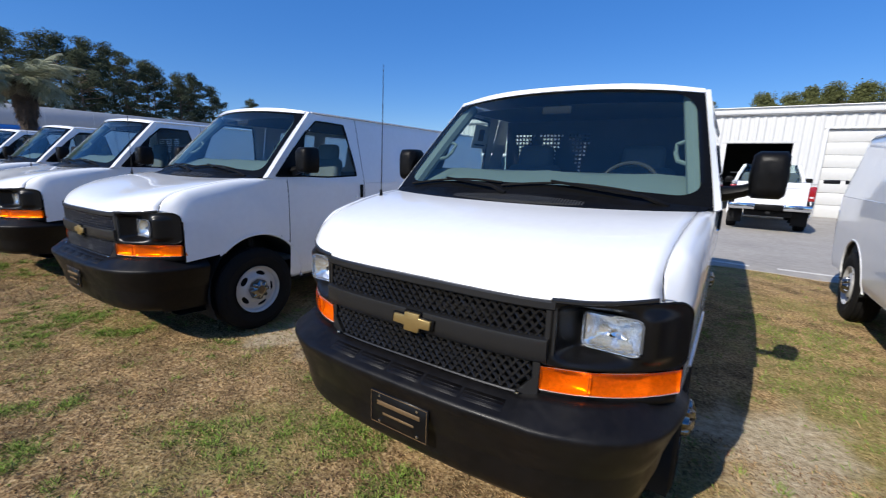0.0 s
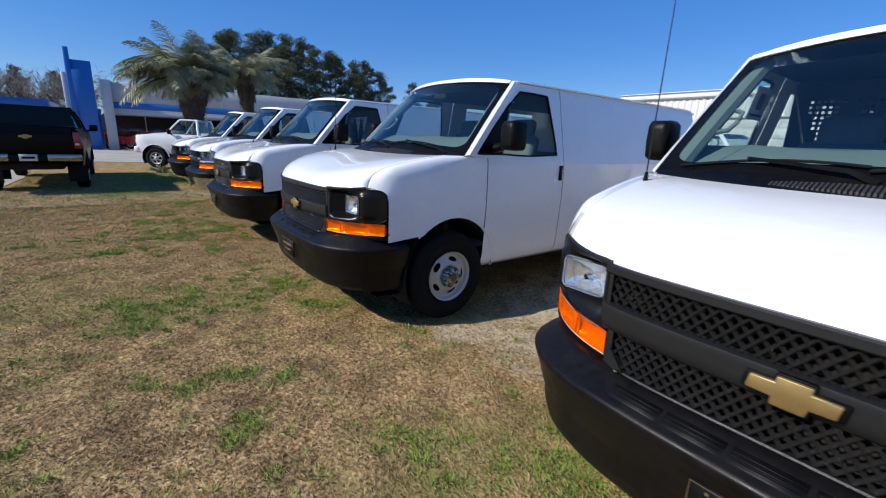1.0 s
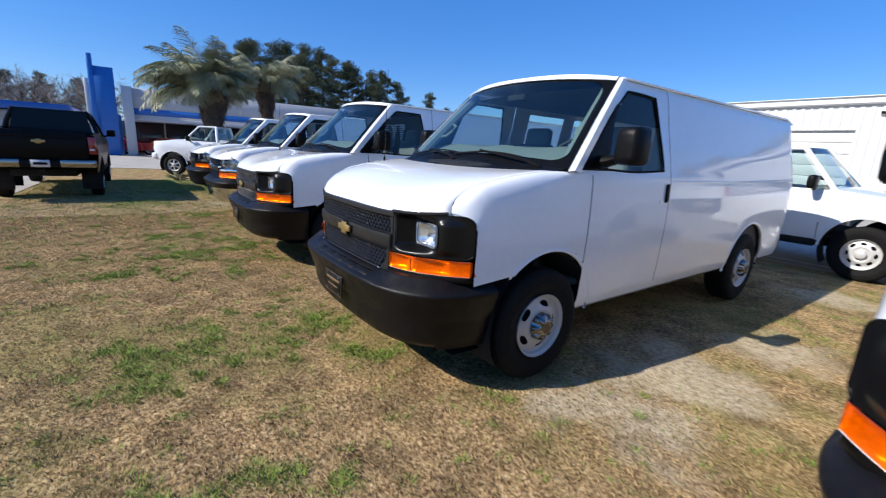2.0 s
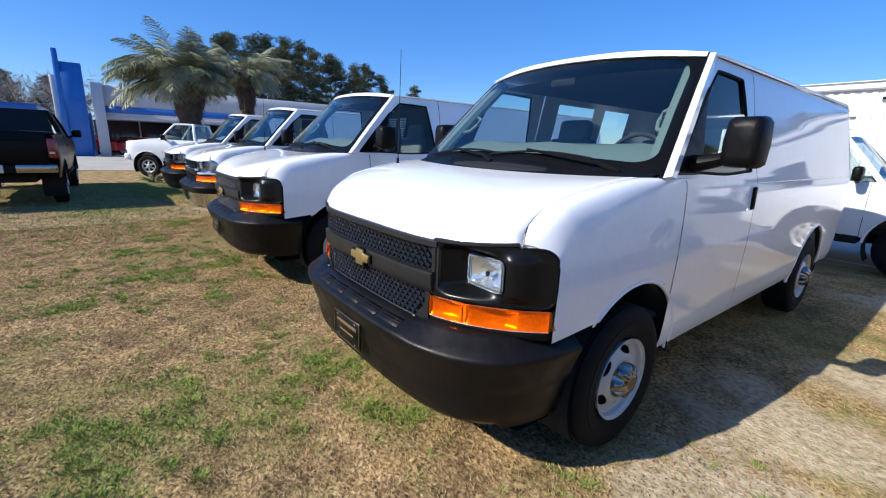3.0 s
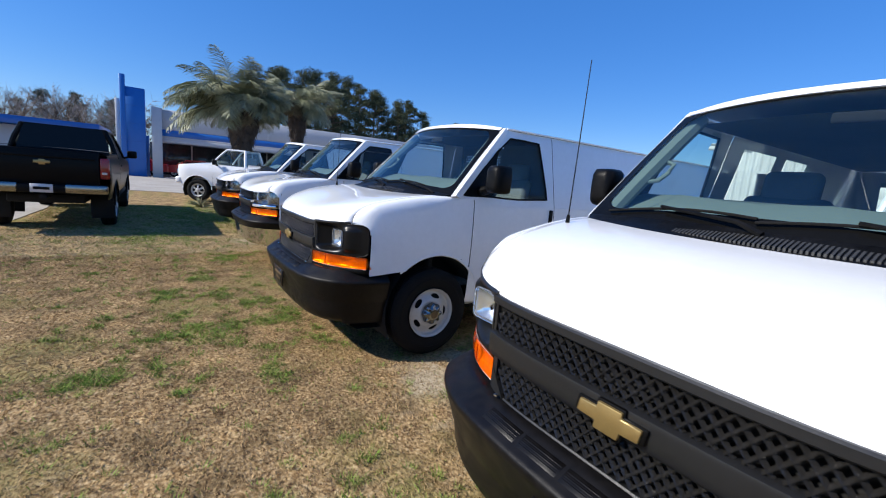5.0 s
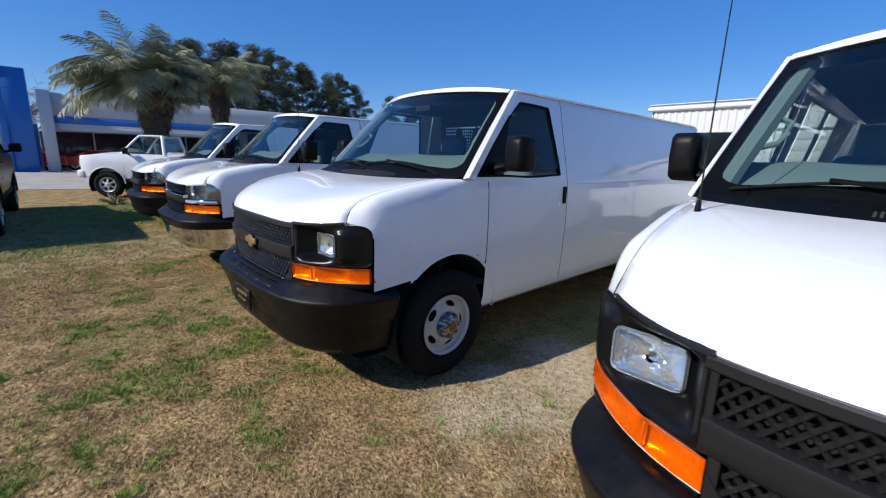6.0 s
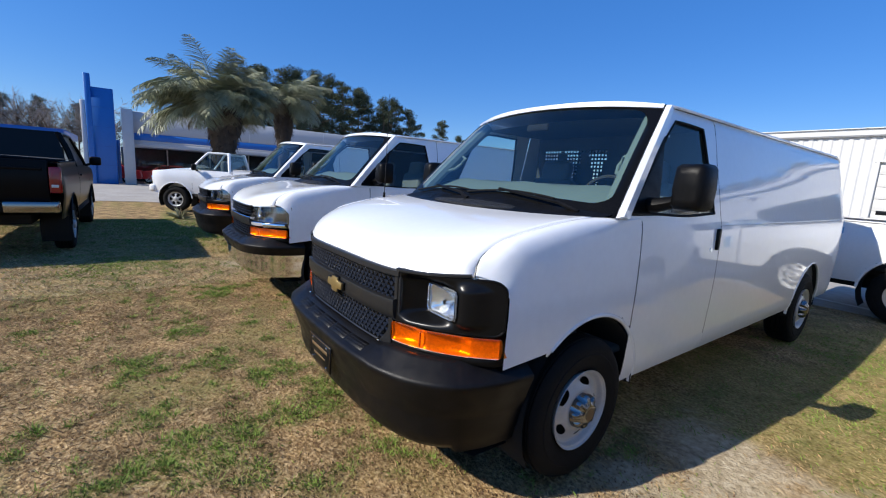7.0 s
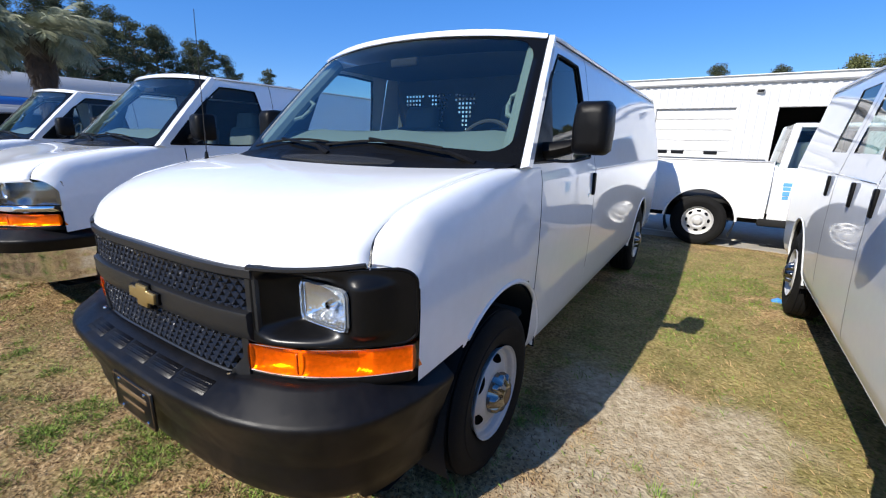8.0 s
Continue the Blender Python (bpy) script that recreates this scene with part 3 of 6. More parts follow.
    W = np.stack([(Ex - 0.006) * U, Cy + (Ey - Cy) * U**2, Cz + (Ez - Cz) * U**2], -1)
    header = mid(V0) > 0.968
    border = (sd_glass(mid(U0), mid(V0)) > 0) & ~header
    screen = part("windscreen", sheet("windscreen", W, WSCREEN, ~border & ~header, inside), root, "tinted windscreen")
    part("screen_border", sheet("screen_border", W + np.array([0, -0.002, 0.002]), FRIT, border, inside), screen)
    bulge = np.array([0, -0.010, 0.006])
    part("header", sheet("header", W + bulge, WHITE, header, inside), root)
    part("rear_view_mirror", block("rear_view_mirror", (0.20, 0.025, 0.05), DARK, (0, 1.52, 1.985), 0.012), screen)
    # bonnet
    us, vs = np.linspace(-1, 1, 41), np.linspace(0, 1, 30) ** 1.5
    E, C = curve_at(SEAM, vs), curve_at(RIDGE, vs)
    ux = np.sign(us) * np.abs(us)
    Hd = np.stack([np.outer(E[:, 0] - 0.0020, ux), C[:, 1:2] + (E[:, 1:2] - C[:, 1:2]) * np.abs(us) ** 4, C[:, 2:3] + (E[:, 2:3] - C[:, 2:3]) * us**2], -1)
    lip = Hd[0] + np.array([0, 0.012, -0.022])
    Hd = np.concatenate([lip[None], Hd])
    Hd = np.concatenate([Hd[:, :1] + np.array([0.001, 0.0, -0.016]), Hd, Hd[:, -1:] + np.array([-0.001, 0.0, -0.016])], 1)
    part("bonnet", sheet("bonnet", Hd, WHITE, None, (0, 0.7, 0.8)), root)
    for side in (1, -1):
        part("bonnet_gap", tube("bonnet_gap", [(side * p[0], p[1], p[2] - 0.009) for p in curve_at(SEAM, np.linspace(0, 1, 40))], 0.005, GREYPLASTIC, 6), root)
    # cowl with wipers
    us = np.linspace(-1, 1, 25)
    rear = np.stack([np.interp(us, np.linspace(-1, 1, 97), W[4, :, k]) for k in range(3)], -1) + np.array([0, 0.0, -0.012])
    fore = np.stack([np.interp(us, np.linspace(-1, 1, 41), Hd[-1, 1:-1, k]) for k in range(3)], -1) + np.array([0, -0.02, -0.012])
    cw = np.stack([fore, fore * 0.5 + rear * 0.5 + np.array([0, 0, -0.004]), rear])
    cowl = part("cowl", sheet("cowl", cw, PLASTIC, None, (0, 1, 0.5)), root)
    slot = []
    for x in np.arange(-0.40, 0.401, 0.0165):
        y = 0.90 + 0.17 * (x / 0.96) ** 2
        slot.append((x, y))
    Vv, Ff = [], []
    for x, y in slot:
        k = len(Vv)
        Vv += [(x + s, y + d, 1.414 + 0.36 * (d + 0.03) + h) for h in (0.008, -0.012) for s, d in ((-0.0042, -0.03), (0.0042, -0.03), (0.0042, 0.06), (-0.0042, 0.06))]
        Ff += [(k, k + 1, k + 2, k + 3), (k, k + 1, k + 5, k + 4), (k + 1, k + 2, k + 6, k + 5), (k + 2, k + 3, k + 7, k + 6), (k + 3, k, k + 4, k + 7)]
    part("cowl_grate", mesh_of("cowl_grate", Vv, Ff, GRATE, False), cowl)

    def on_screen(u, v, o=0.012):
        e, c = curve_at(SCREEN_EDGE, v)[0], curve_at(SCREEN_MID, v)[0]
        return (e[0] * u, c[1] + (e[1] - c[1]) * u * u - o * 0.77, c[2] + (e[2] - c[2]) * u * u + o * 0.64)
    for a, b, piv in ((-0.12, 0.62, 0.80), (-0.86, -0.12, -0.08)):
        wp = part("wiper", tube("wiper_blade", [on_screen(u, 0.055 + 0.05 * math.sin(k * 2.6), 0.018) for k, u in zip(np.linspace(0, 1, 9), np.linspace(a, b, 9))], 0.0065, RUBBER, 6), root, "black wiper")
        mid_u = a + (b - a) * 0.42
        part("wiper_arm", tube("wiper_arm", [on_screen(piv, -0.01, 0.01), on_screen(piv * 0.8 + mid_u * 0.2, 0.03, 0.035), on_screen(mid_u, 0.10, 0.035)], [0.016, 0.011, 0.008], PLASTIC, 6), wp)
    if antenna:
        an = part("antenna", tube("antenna", [(-0.845, 0.72, 1.40), (-0.845, 0.73, 1.8), (-0.845, 0.74, 2.20)], [0.0035, 0.0028, 0.002], DARK, 6), root, "thin whip antenna")
        part("antenna_base", tube("antenna_base", [(-0.845, 0.718, 1.375), (-0.845, 0.72, 1.44)], [0.014, 0.008], PLASTIC, 8), an)
    # nose: frame, inserts, emblem, lamps
    R = [[(x, float(nose_y(x)) + o, z) for o, z in ((0.02, 0.914), (-0.002, 0.916), (-0.012, 0.924), (-0.018, 0.945), (-0.021, 0.965), (-0.020, 0.985), (-0.022, 1.000), (-0.020, 1.010), (-0.008, 1.014), (0.02, 1.014), (0.06, 1.010), (0.06, 0.918))] for x in np.linspace(-0.56, 0.56, 36)]
    grille = part("grille", rings("centre_bar", R, GREYPLASTIC, sharp=60), root, "dark grey grille frame")
    if front == "work":
        part("grille_rail", bar_on_nose("top_rail", -0.575, 0.575, 1.118, 1.153, -0.010, 0.07, GREYPLASTIC), grille)
        part("grille_rail", bar_on_nose("low_rail", -0.50, 0.50, 0.765, 0.785, -0.004, 0.07, GREYPLASTIC), grille)
        for side in (1, -1):
            part("grille_rail", bar_on_nose("end_rail", side * 0.545, side * 0.580, 0.908, 1.14, -0.002, 0.08, GREYPLASTIC, 6), grille)
            part("grille_rail", bar_on_nose("foot_rail", side * 0.512, side * 0.538, 0.80, 0.93, -0.002, 0.08, GREYPLASTIC, 4), grille)
            B = [[(side * x, float(nose_y(x)) + o, z + 0.022 * ((x - 0.56) / 0.33) ** 2) for o, z in ((-0.004, 1.146), (-0.010, 1.150), (-0.010, 1.158), (-0.003, 1.163), (0.05, 1.163), (0.05, 1.146))] for x in np.linspace(0.560, 0.874, 16)]
            part("panel_brow", rings("panel_brow", B, GREYPLASTIC), grille)
            R = [[(side * x, float(nose_y(x)) + o, z) for o, z in ((-0.006, 0.772), (-0.006, 0.786 + 1.1 * (x - 0.455)), (0.06, 0.786 + 1.1 * (x - 0.455)), (0.06, 0.772))] for x in np.linspace(0.455, 0.537, 8)]
            part("grille_corner", rings("grille_corner", R, GREYPLASTIC, sharp=30), grille)
        part("grille_mesh", lattice("upper_mesh", -0.55, 0.55, 1.012, 1.122, 0.036, -0.002, MESHBLACK), grille, "black honeycomb grille insert")
        part("grille_mesh", lattice("lower_mesh", -0.54, 0.54, 0.790, 0.922, 0.036, -0.002, MESHBLACK, taper=0.07), grille, "black honeycomb grille insert")
    else:
        for z in (1.045, 1.075, 1.105, 1.132):
            part("grille_slat", bar_on_nose("slat", -0.55, 0.55, z - 0.009, z + 0.009, 0.004, 0.04, PLASTIC), grille)
        for z in (0.80, 0.83, 0.86, 0.89):
            part("grille_slat", bar_on_nose("slat", -0.53, 0.53, z - 0.007, z + 0.007, 0.006, 0.04, PLASTIC), grille)
        part("grille_rail", bar_on_nose("bright_bar", -0.57, 0.57, 0.985, 1.018, -0.020, 0.05, CHROME if front == "chrome" else GREYPLASTIC), grille)
        part("grille_rail", bar_on_nose("top_rail", -0.575, 0.575, 1.135, 1.150, -0.010, 0.07, GREYPLASTIC), grille)
    # near-black sheet stands in for the shade behind the grille
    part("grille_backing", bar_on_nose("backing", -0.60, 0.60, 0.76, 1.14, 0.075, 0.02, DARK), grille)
    if emblem_on:
        part("emblem", prism("emblem", bow_tie(0.098), 0.022, GOLD, 0.005), grille, "gold emblem", pose(0, -0.040, 0.962))
        part("emblem_surround", prism("emblem_surround", [(x * 1.13, z * 1.17) for x, z in bow_tie(0.098)], 0.02, PLASTIC, 0.004), grille, "", pose(0, -0.031, 0.962))
    for side in (1, -1):
        xs, zz = np.linspace(0.565, 0.972, 44), np.linspace(0.915, 1.158, 30)
        X, Z = np.meshgrid(xs, zz, indexing="ij")
        if front == "work":
            # a smooth scoop that carries the lamp square to the front
            ax = np.where(X < 0.743, (0.640 - X) / 0.076, (X - 0.846) / 0.100)
            az = np.where(Z < 1.036, (0.968 - Z) / 0.045, (Z - 1.104) / 0.046)
            w = np.clip(1 - np.hypot(np.clip(ax, 0, 2), np.clip(az, 0, 2)), 0, 1)
            w = w * w * (3 - 2 * w)
            Yb = nose_y(X) + w * (0.172 - nose_y(X))
            # rounded corners
            qx, qz = np.abs(X - 0.7685) - 0.2035 + 0.046, np.abs(Z - 1.0365) - 0.1215 + 0.046
            over = np.hypot(np.maximum(qx, 0), np.maximum(qz, 0)) - 0.046
            over = np.where((qx > 0) & (qz > 0) & (over > 0) & (X > 0.7685), over, 0)
            dn = np.maximum(np.hypot(qx, qz), 1e-6)
            Xr, Zr = X - np.sign(X - 0.7685) * over * qx / dn, Z - np.sign(Z - 1.0365) * over * qz / dn
            Yb = np.where(over > 0, nose_y(Xr), Yb)
            P = np.stack([Xr * side, Yb - 0.004, Zr], -1)
            part("fender_corner", sheet("fender_corner", [[(side * x, float(nose_y(x)) + 0.004, z) for z in (1.08, 1.11, 1.180 - 0.02 * s - 0.05 * s**3)] for x, s in ((0.876, 0.0), (0.90, 0.2), (0.925, 0.5), (0.95, 0.8), (0.966, 1.0))], WHITE, None, inside), root)
            bez = part("lamp_panel", sheet("lamp_panel", P, GLOSSBLACK, mid(np.maximum(np.abs(X - 0.743) - 0.092, np.abs(Z - 1.036) - 0.060)) > 0, (0, 1.5, 1.0)), root, "black headlamp panel")
            pts = []
            for cx, cz, r, a0 in ((0.922, 1.108, 0.050, 0), (0.590, 1.133, 0.025, 90), (0.590, 0.940, 0.025, 180), (0.937, 0.950, 0.035, 270)):
                for k in np.linspace(0, 90, 9):
                    pts.append((cx + r * math.cos(radians(a0 + k)), cz + r * math.sin(radians(a0 + k))))
            pts = [(p[0] + (q[0] - p[0]) * k, p[1] + (q[1] - p[1]) * k) for p, q in zip(pts, pts[1:] + pts[:1]) for k in ((0.0, 0.25, 0.5, 0.75) if math.dist(p, q) > 0.06 else (0.0,))]
            pts = [(side * x, float(nose_y(x)) + 0.003, z) for x, z in pts]
            part("panel_rim", tube("panel_rim", pts + pts[:1], 0.007, PLASTIC, 8), bez)
            # sealed-beam lamp: bowl, lens and bezel
            lamp = part("headlamp", rings("bowl", [[(side * (0.743 + 0.099 * k * cx), y, 1.036 + 0.066 * k * cz) for cx, cz in [(-1, -0.7), (-0.93, -0.92), (-0.75, -1), (-0.25, -1), (0.25, -1), (0.75, -1), (0.93, -0.92), (1, -0.7), (1, -0.2), (1, 0.2), (1, 0.7), (0.93, 0.92), (0.75, 1), (0.25, 1), (-0.25, 1), (-0.75, 1), (-0.93, 0.92), (-1, 0.7), (-1, 0.2), (-1, -0.2)]]
                        for y, k in ((0.150, 1.0), (0.168, 0.96), (0.176, 0.86), (0.196, 0.70), (0.212, 0.50), (0.222, 0.30), (0.226, 0.10), (0.227, 0.005))], REFLECTOR, caps=False, sharp=22), bez, "clear square sealed-beam headlamp")
            gx = np.linspace(-1, 1, 25)
            Pl = np.array([[(side * (0.743 + 0.100 * a * (1 - 0.05 * b**6)), 0.130 + 0.012 * (a * a + b * b) + 0.014 * max(abs(a), abs(b)) ** 8 - (0.0012 if (i % 2) else 0), 1.036 + 0.067 * b * (1 - 0.06 * a**6)) for b in gx] for i, a in enumerate(gx)])
            part("lens", sheet("lens", Pl, LENS, None, (0, 1.5, 1.0)), lamp)
            part("lamp_ring", tube("lamp_ring", [(side * (0.743 + 0.099 * cx), 0.160, 1.036 + 0.066 * cz) for cx, cz in [(-1, -0.72), (-0.94, -0.92), (-0.80, -1), (0.80, -1), (0.94, -0.92), (1, -0.72), (1, 0.72), (0.94, 0.92), (0.80, 1), (-0.80, 1), (-0.94, 0.92), (-1, 0.72), (-1, -0.72)]], 0.005, LAMPRIM, 6), lamp)
            part("bulb_shield", lathe("bulb_shield", [(0.0, -0.02), (0.015, -0.015), (0.018, 0.0), (0.012, 0.012)], CHROME, 14), lamp, m=pose(side * 0.743, 0.185, 1.03, 0, 0, -90))
        else:
            P = np.stack([X * side, nose_y(X) - 0.004 + 0.012 * ((Z - 1.04) / 0.12) ** 2, np.where(Z < 1.03, 1.03 + (Z - 1.03) * 0.5, Z)], -1)
            bez = part("headlamp", sheet("headlamp_lens", P, LENS, None, (0, 1.5, 1.0)), root, "clear composite headlamp")
            P2 = np.stack([X * side, nose_y(X) + 0.05 + 0.012 * np.cos((X - 0.77) * 26) * np.cos((Z - 1.06) * 16), np.where(Z < 1.03, 1.03 + (Z - 1.03) * 0.5, Z)], -1)
            part("reflector", sheet("reflector", P2, LAMPHOUSE, None, (0, 1.5, 1.0)), bez)
            part("lamp_bowl", lathe("lamp_bowl", [(0.066, 0.0), (0.060, -0.012), (0.035, -0.03), (0.0, -0.036)], REFLECTOR, 24), bez, m=pose(side * 0.70, 0.095, 1.085, 0, 0, -90))
            part("lamp_back", bar_on_nose("lamp_back", side * 0.56, side * 0.95, 0.91, 1.16, 0.10, 0.02, DARK, 10), bez)
            part("trim", bar_on_nose("trim", side * 0.56, side * 0.955, 0.925, 0.968, -0.006, 0.06, CHROME if front == "chrome" else PLASTIC, 12), bez)
        # turn signal
        R = []
        for i, x in enumerate(np.linspace(0.540, 0.967, 104)):
            # fine upright ribs towards the outer end
            y = float(nose_y(x)) - 0.008 - (0.0016 if i % 2 and (0.80 < x < 0.95 or 0.60 < x < 0.67) else 0)
            R.append([(side * x, y + 0.012, 0.812), (side * x, y, 0.820), (side * x, y - 0.004, 0.860), (side * x, y, 0.898), (side * x, y + 0.012, 0.906), (side * x, y + 0.07, 0.906), (side * x, y + 0.07, 0.812)])
        sig = part("turn_signal", rings("turn_signal", R, AMBERGLASS, sharp=20), root, "amber turn signal lens")
        B = []
        for i, x in enumerate(np.linspace(0.541, 0.966, 70)):
            # two shallow bowls, with fine flutes towards the outer end
            c = 0.628 if x < 0.70 else 0.80
            y = float(nose_y(x)) + 0.006 + 0.030 * max(0.0, 1 - (abs(x - c) / 0.078) ** 2) + (0.005 if i % 2 and x > 0.82 else 0)
            yf = float(nose_y(x)) - 0.004
            B.append([(side * x, yf, 0.813), (side * x, y - 0.002, 0.818), (side * x, y + 0.004, 0.838), (side * x, y + 0.006, 0.859), (side * x, y + 0.004, 0.880), (side * x, y - 0.002, 0.900), (side * x, yf, 0.905)])
        B = [[(p[0], B[0][0][1], p[2]) for p in B[0]]] + B + [[(p[0], B[-1][0][1], p[2]) for p in B[-1]]]
        part("signal_reflector", sheet("signal_reflector", B, SIGNALBACK, None, (0, 1.5, 0.86)), sig)
        part("lens_rib", bar_on_nose("rib", side * 0.699, side * 0.703, 0.822, 0.896, -0.0125, 0.004, AMBER, 2), sig)
        part("signal_trim", bar_on_nose("signal_trim", side * 0.545, side * 0.958, 0.775, 0.813, -0.002, 0.08, PLASTIC, 20), sig)
    # bumper
    plan = [(0.0, -0.135), (0.30, -0.130), (0.55, -0.105), (0.74, -0.045), (0.87, 0.045), (0.945, 0.15), (0.985, 0.28), (1.002, 0.40), (1.004, 0.52)]
    path = curve_at(plan, np.linspace(0, 1, 44))
    tang = np.gradient(path, axis=0)
    tang /= np.hypot(tang[:, 0], tang[:, 1])[:, None]
    nrm = np.stack([-tang[:, 1], tang[:, 0]], 1)
    middle = [(0.19, 0.782), (0.125, 0.780), (0.105, 0.776), (0.092, 0.770), (0.018, 0.736), (0.006, 0.730), (0.002, 0.720)]
    section = [(0.17, 0.797), (0.112, 0.797), (0.098, 0.794), (0.086, 0.787), (0.014, 0.728), (0.005, 0.722), (0.002, 0.712), (0.004, 0.700), (0.010, 0.684), (0.032, 0.620), (0.049, 0.562), (0.056, 0.548), (0.061, 0.530), (0.072, 0.450), (0.088, 0.400), (0.120, 0.362), (0.26, 0.352)]
    Pb = np.zeros((len(path), len(section), 3))
    for i, (p, n) in enumerate(zip(path, nrm)):
        k = np.clip((p[0] - 0.50) / 0.07, 0, 1)
        for j, (d, z) in enumerate(section):
            dd = min(d, 0.17 if p[1] < 0.15 else 0.10)
            # the step in the middle lies lower
            if j < 7:
                d, z = d * k + middle[j][0] * (1 - k), z * k + middle[j][1] * (1 - k)
                dd = min(d, 0.19 if p[1] < 0.15 else 0.10)
            Pb[i, j] = (p[0] + n[0] * dd, p[1] + n[1] * dd, z - 0.010 * np.clip((p[1] - 0.1) / 0.4, 0, 1))
    full = np.concatenate([both(Pb)[::-1][:-1], Pb])
    if front == "chrome":
        bump = part("bumper", sheet("bumper_top", full[:, :10], BUMPER, None, (0, 0.6, 0.62)), root, "bumper with black upper pad and chrome face")
        part("chrome_face", sheet("chrome_face", full[:, 9:] + np.array([0, -0.004, 0]), CHROME, None, (0, 0.6, 0.62)), bump, "chrome bumper face")
    else:
        bump = part("bumper", sheet("bumper", full, BUMPER, None, (0, 0.6, 0.62)), root, "scuffed black plastic bumper")
    for x in (-0.36, -0.18, 0.0, 0.18, 0.36):
        py = float(np.interp(abs(x), path[:, 0], path[:, 1]))
        pad = part("step_pad", block("step_pad", (0.168, 0.056, 0.0016), BUMPER, (0, 0, 0), 0.001, 1), bump, m=pose(x, py + 0.061, 0.7550, 24.5, 0, math.degrees(math.atan2(py - float(np.interp(abs(abs(x) - 0.02), path[:, 0], path[:, 1])), 0.02)) * (1 if x > 0 else -1) if x else 0))
        for dy in (-0.014, 0.0, 0.014):
            part("tread_rib", block("tread_rib", (0.156, 0.005, 0.0010), BUMPER, (0, dy, 0.0010), 0.001, 1), pad)
    part("valance", sheet("valance", [[(x, 0.02 + 0.10 * (x / 0.9) ** 2 + d, z) for d, z in ((0.10, 0.40), (0.14, 0.33), (0.20, 0.29), (0.5, 0.28))] for x in np.linspace(-0.86, 0.86, 19)], DARK), bump)
    for side in (1, -1):
        part("bumper_bolt", lathe("bolt", [(0.009, 0), (0.008, 0.005), (0, 0.006)], CHROME, 10), bump, m=pose(side * 0.47, -0.005, 0.792, 0, -90, 0))
    if plate:
        pl = part("front_plate", block("front_plate", (0.305, 0.010, 0.152), GLOSSBLACK, (0.0, -0.113, 0.575), 0.004, 1), bump, "black dealer plate with gold bars")
        for w, h, z in ((0.225, 0.020, 0.601), (0.165, 0.011, 0.556)):
            part("plate_bar", block("plate_bar", (w, 0.002, h), DULLGOLD, (0.0, -0.119, z), 0.0005, 1), pl)
        for w, h, x, z in ((0.295, 0.002, 0, 0.646), (0.295, 0.002, 0, 0.504), (0.002, 0.142, 0.147, 0.575), (0.002, 0.142, -0.147, 0.575)):
            part("plate_edge", block("plate_edge", (w, 0.002, h), DULLGOLD, (x, -0.119, z), 0, 1), pl)
        for x in (-0.10, 0.10):
            for z in (0.632, 0.518):
                part("plate_screw", lathe("screw", [(0.007, 0), (0.006, 0.003), (0, 0.004)], CHROME, 10), pl, m=pose(x, -0.119, z, 0, 0, -90))
    # rear doors with their windows
    xs, zz = np.linspace(-0.76, 0.76, 39), np.linspace(0.45, 2.03, 32)
    X, Z = np.meshgrid(xs, zz, indexing="ij")
    hole = np.maximum(np.abs(np.abs(X) - 0.37) - 0.26, np.abs(Z - 1.66) - 0.24)
    P = np.stack([X, L - 0.01 - 0.05 * (X / 0.76) ** 4 - 0.10 * np.clip((Z - 1.4) / 0.6, 0, 1) ** 2, Z], -1)
    rd = part("rear_door", sheet("rear_door", P, WHITE, mid(hole) > 0, inside), root)
    part("rear_pane", sheet("rear_pane", P + np.array([0, -0.008, 0]), SIDEGLASS, mid(hole) < 0.03, inside), rd, "tinted rear door glass")
    part("rear_bumper", block("rear_bumper", (1.84, 0.16, 0.17), PLASTIC, (0, L + 0.03, 0.55), 0.03, 3), root)
    for side in (1, -1):
        part("tail_lamp", block("tail_lamp", (0.09, 0.06, 0.42), REDLENS, (side * 0.86, L - 0.045, 1.22), 0.02, 2), root, "red tail lamp")
        cyl = np.linspace(0, math.pi / 2, 8)
        C2 = np.array([[(side * (0.76 + 0.165 * math.sin(a) - (0.10 if z > 1.4 else 0) * ((z - 1.4) / 0.63) * 1.0), L - 0.012 - 0.05 - 0.18 * (1 - math.cos(a)) - 0.10 * max(0, (z - 1.4) / 0.6) ** 2 * math.cos(a), z) for a in cyl] for z in np.linspace(0.45, 2.03, 24)])
        part("rear_corner", sheet("rear_corner", C2, WHITE, None, inside), root)
    # plain dark underbody blocks, added unseen to keep light out beneath the van
    part("chassis", block("chassis", (1.56, L - 1.55, 0.26), DARK, (0, L / 2 + 0.72, 0.45), 0.03, 1), root)
    part("front_axle", block("front_axle", (1.30, 0.70, 0.22), DARK, (0, 0.95, 0.46), 0.04, 1), root)
    # cabin
    cab = part("cabin_floor", block("cabin_floor", (1.80, L - 1.2, 0.05), CABIN, (0, (L + 1.0) / 2, 0.62), 0.01, 1), root)
    part("bulkhead", block("bulkhead", (1.74, 0.05, 0.95), DARK, (0, 0.98, 0.92), 0.01, 1), cab)
    for side in (1, -1):
        part("lining", sheet("lining", [[(side * (np.interp(z, SIDE_Z, SIDE_X) - 0.05), y, z) for z in (0.6, 1.0, 1.36)] for y in (1.50, 2.36)], CABIN), cab)
        part("lining", sheet("lining", [[(side * (np.interp(z, SIDE_Z, SIDE_X) - 0.05), y, z) for z in ((0.6, 1.0, 1.44) if glazed and side < 0 else (0.6, 1.0, 1.4, 1.7, 2.0))] for y in (2.40, L - 0.25)], CABIN), cab)
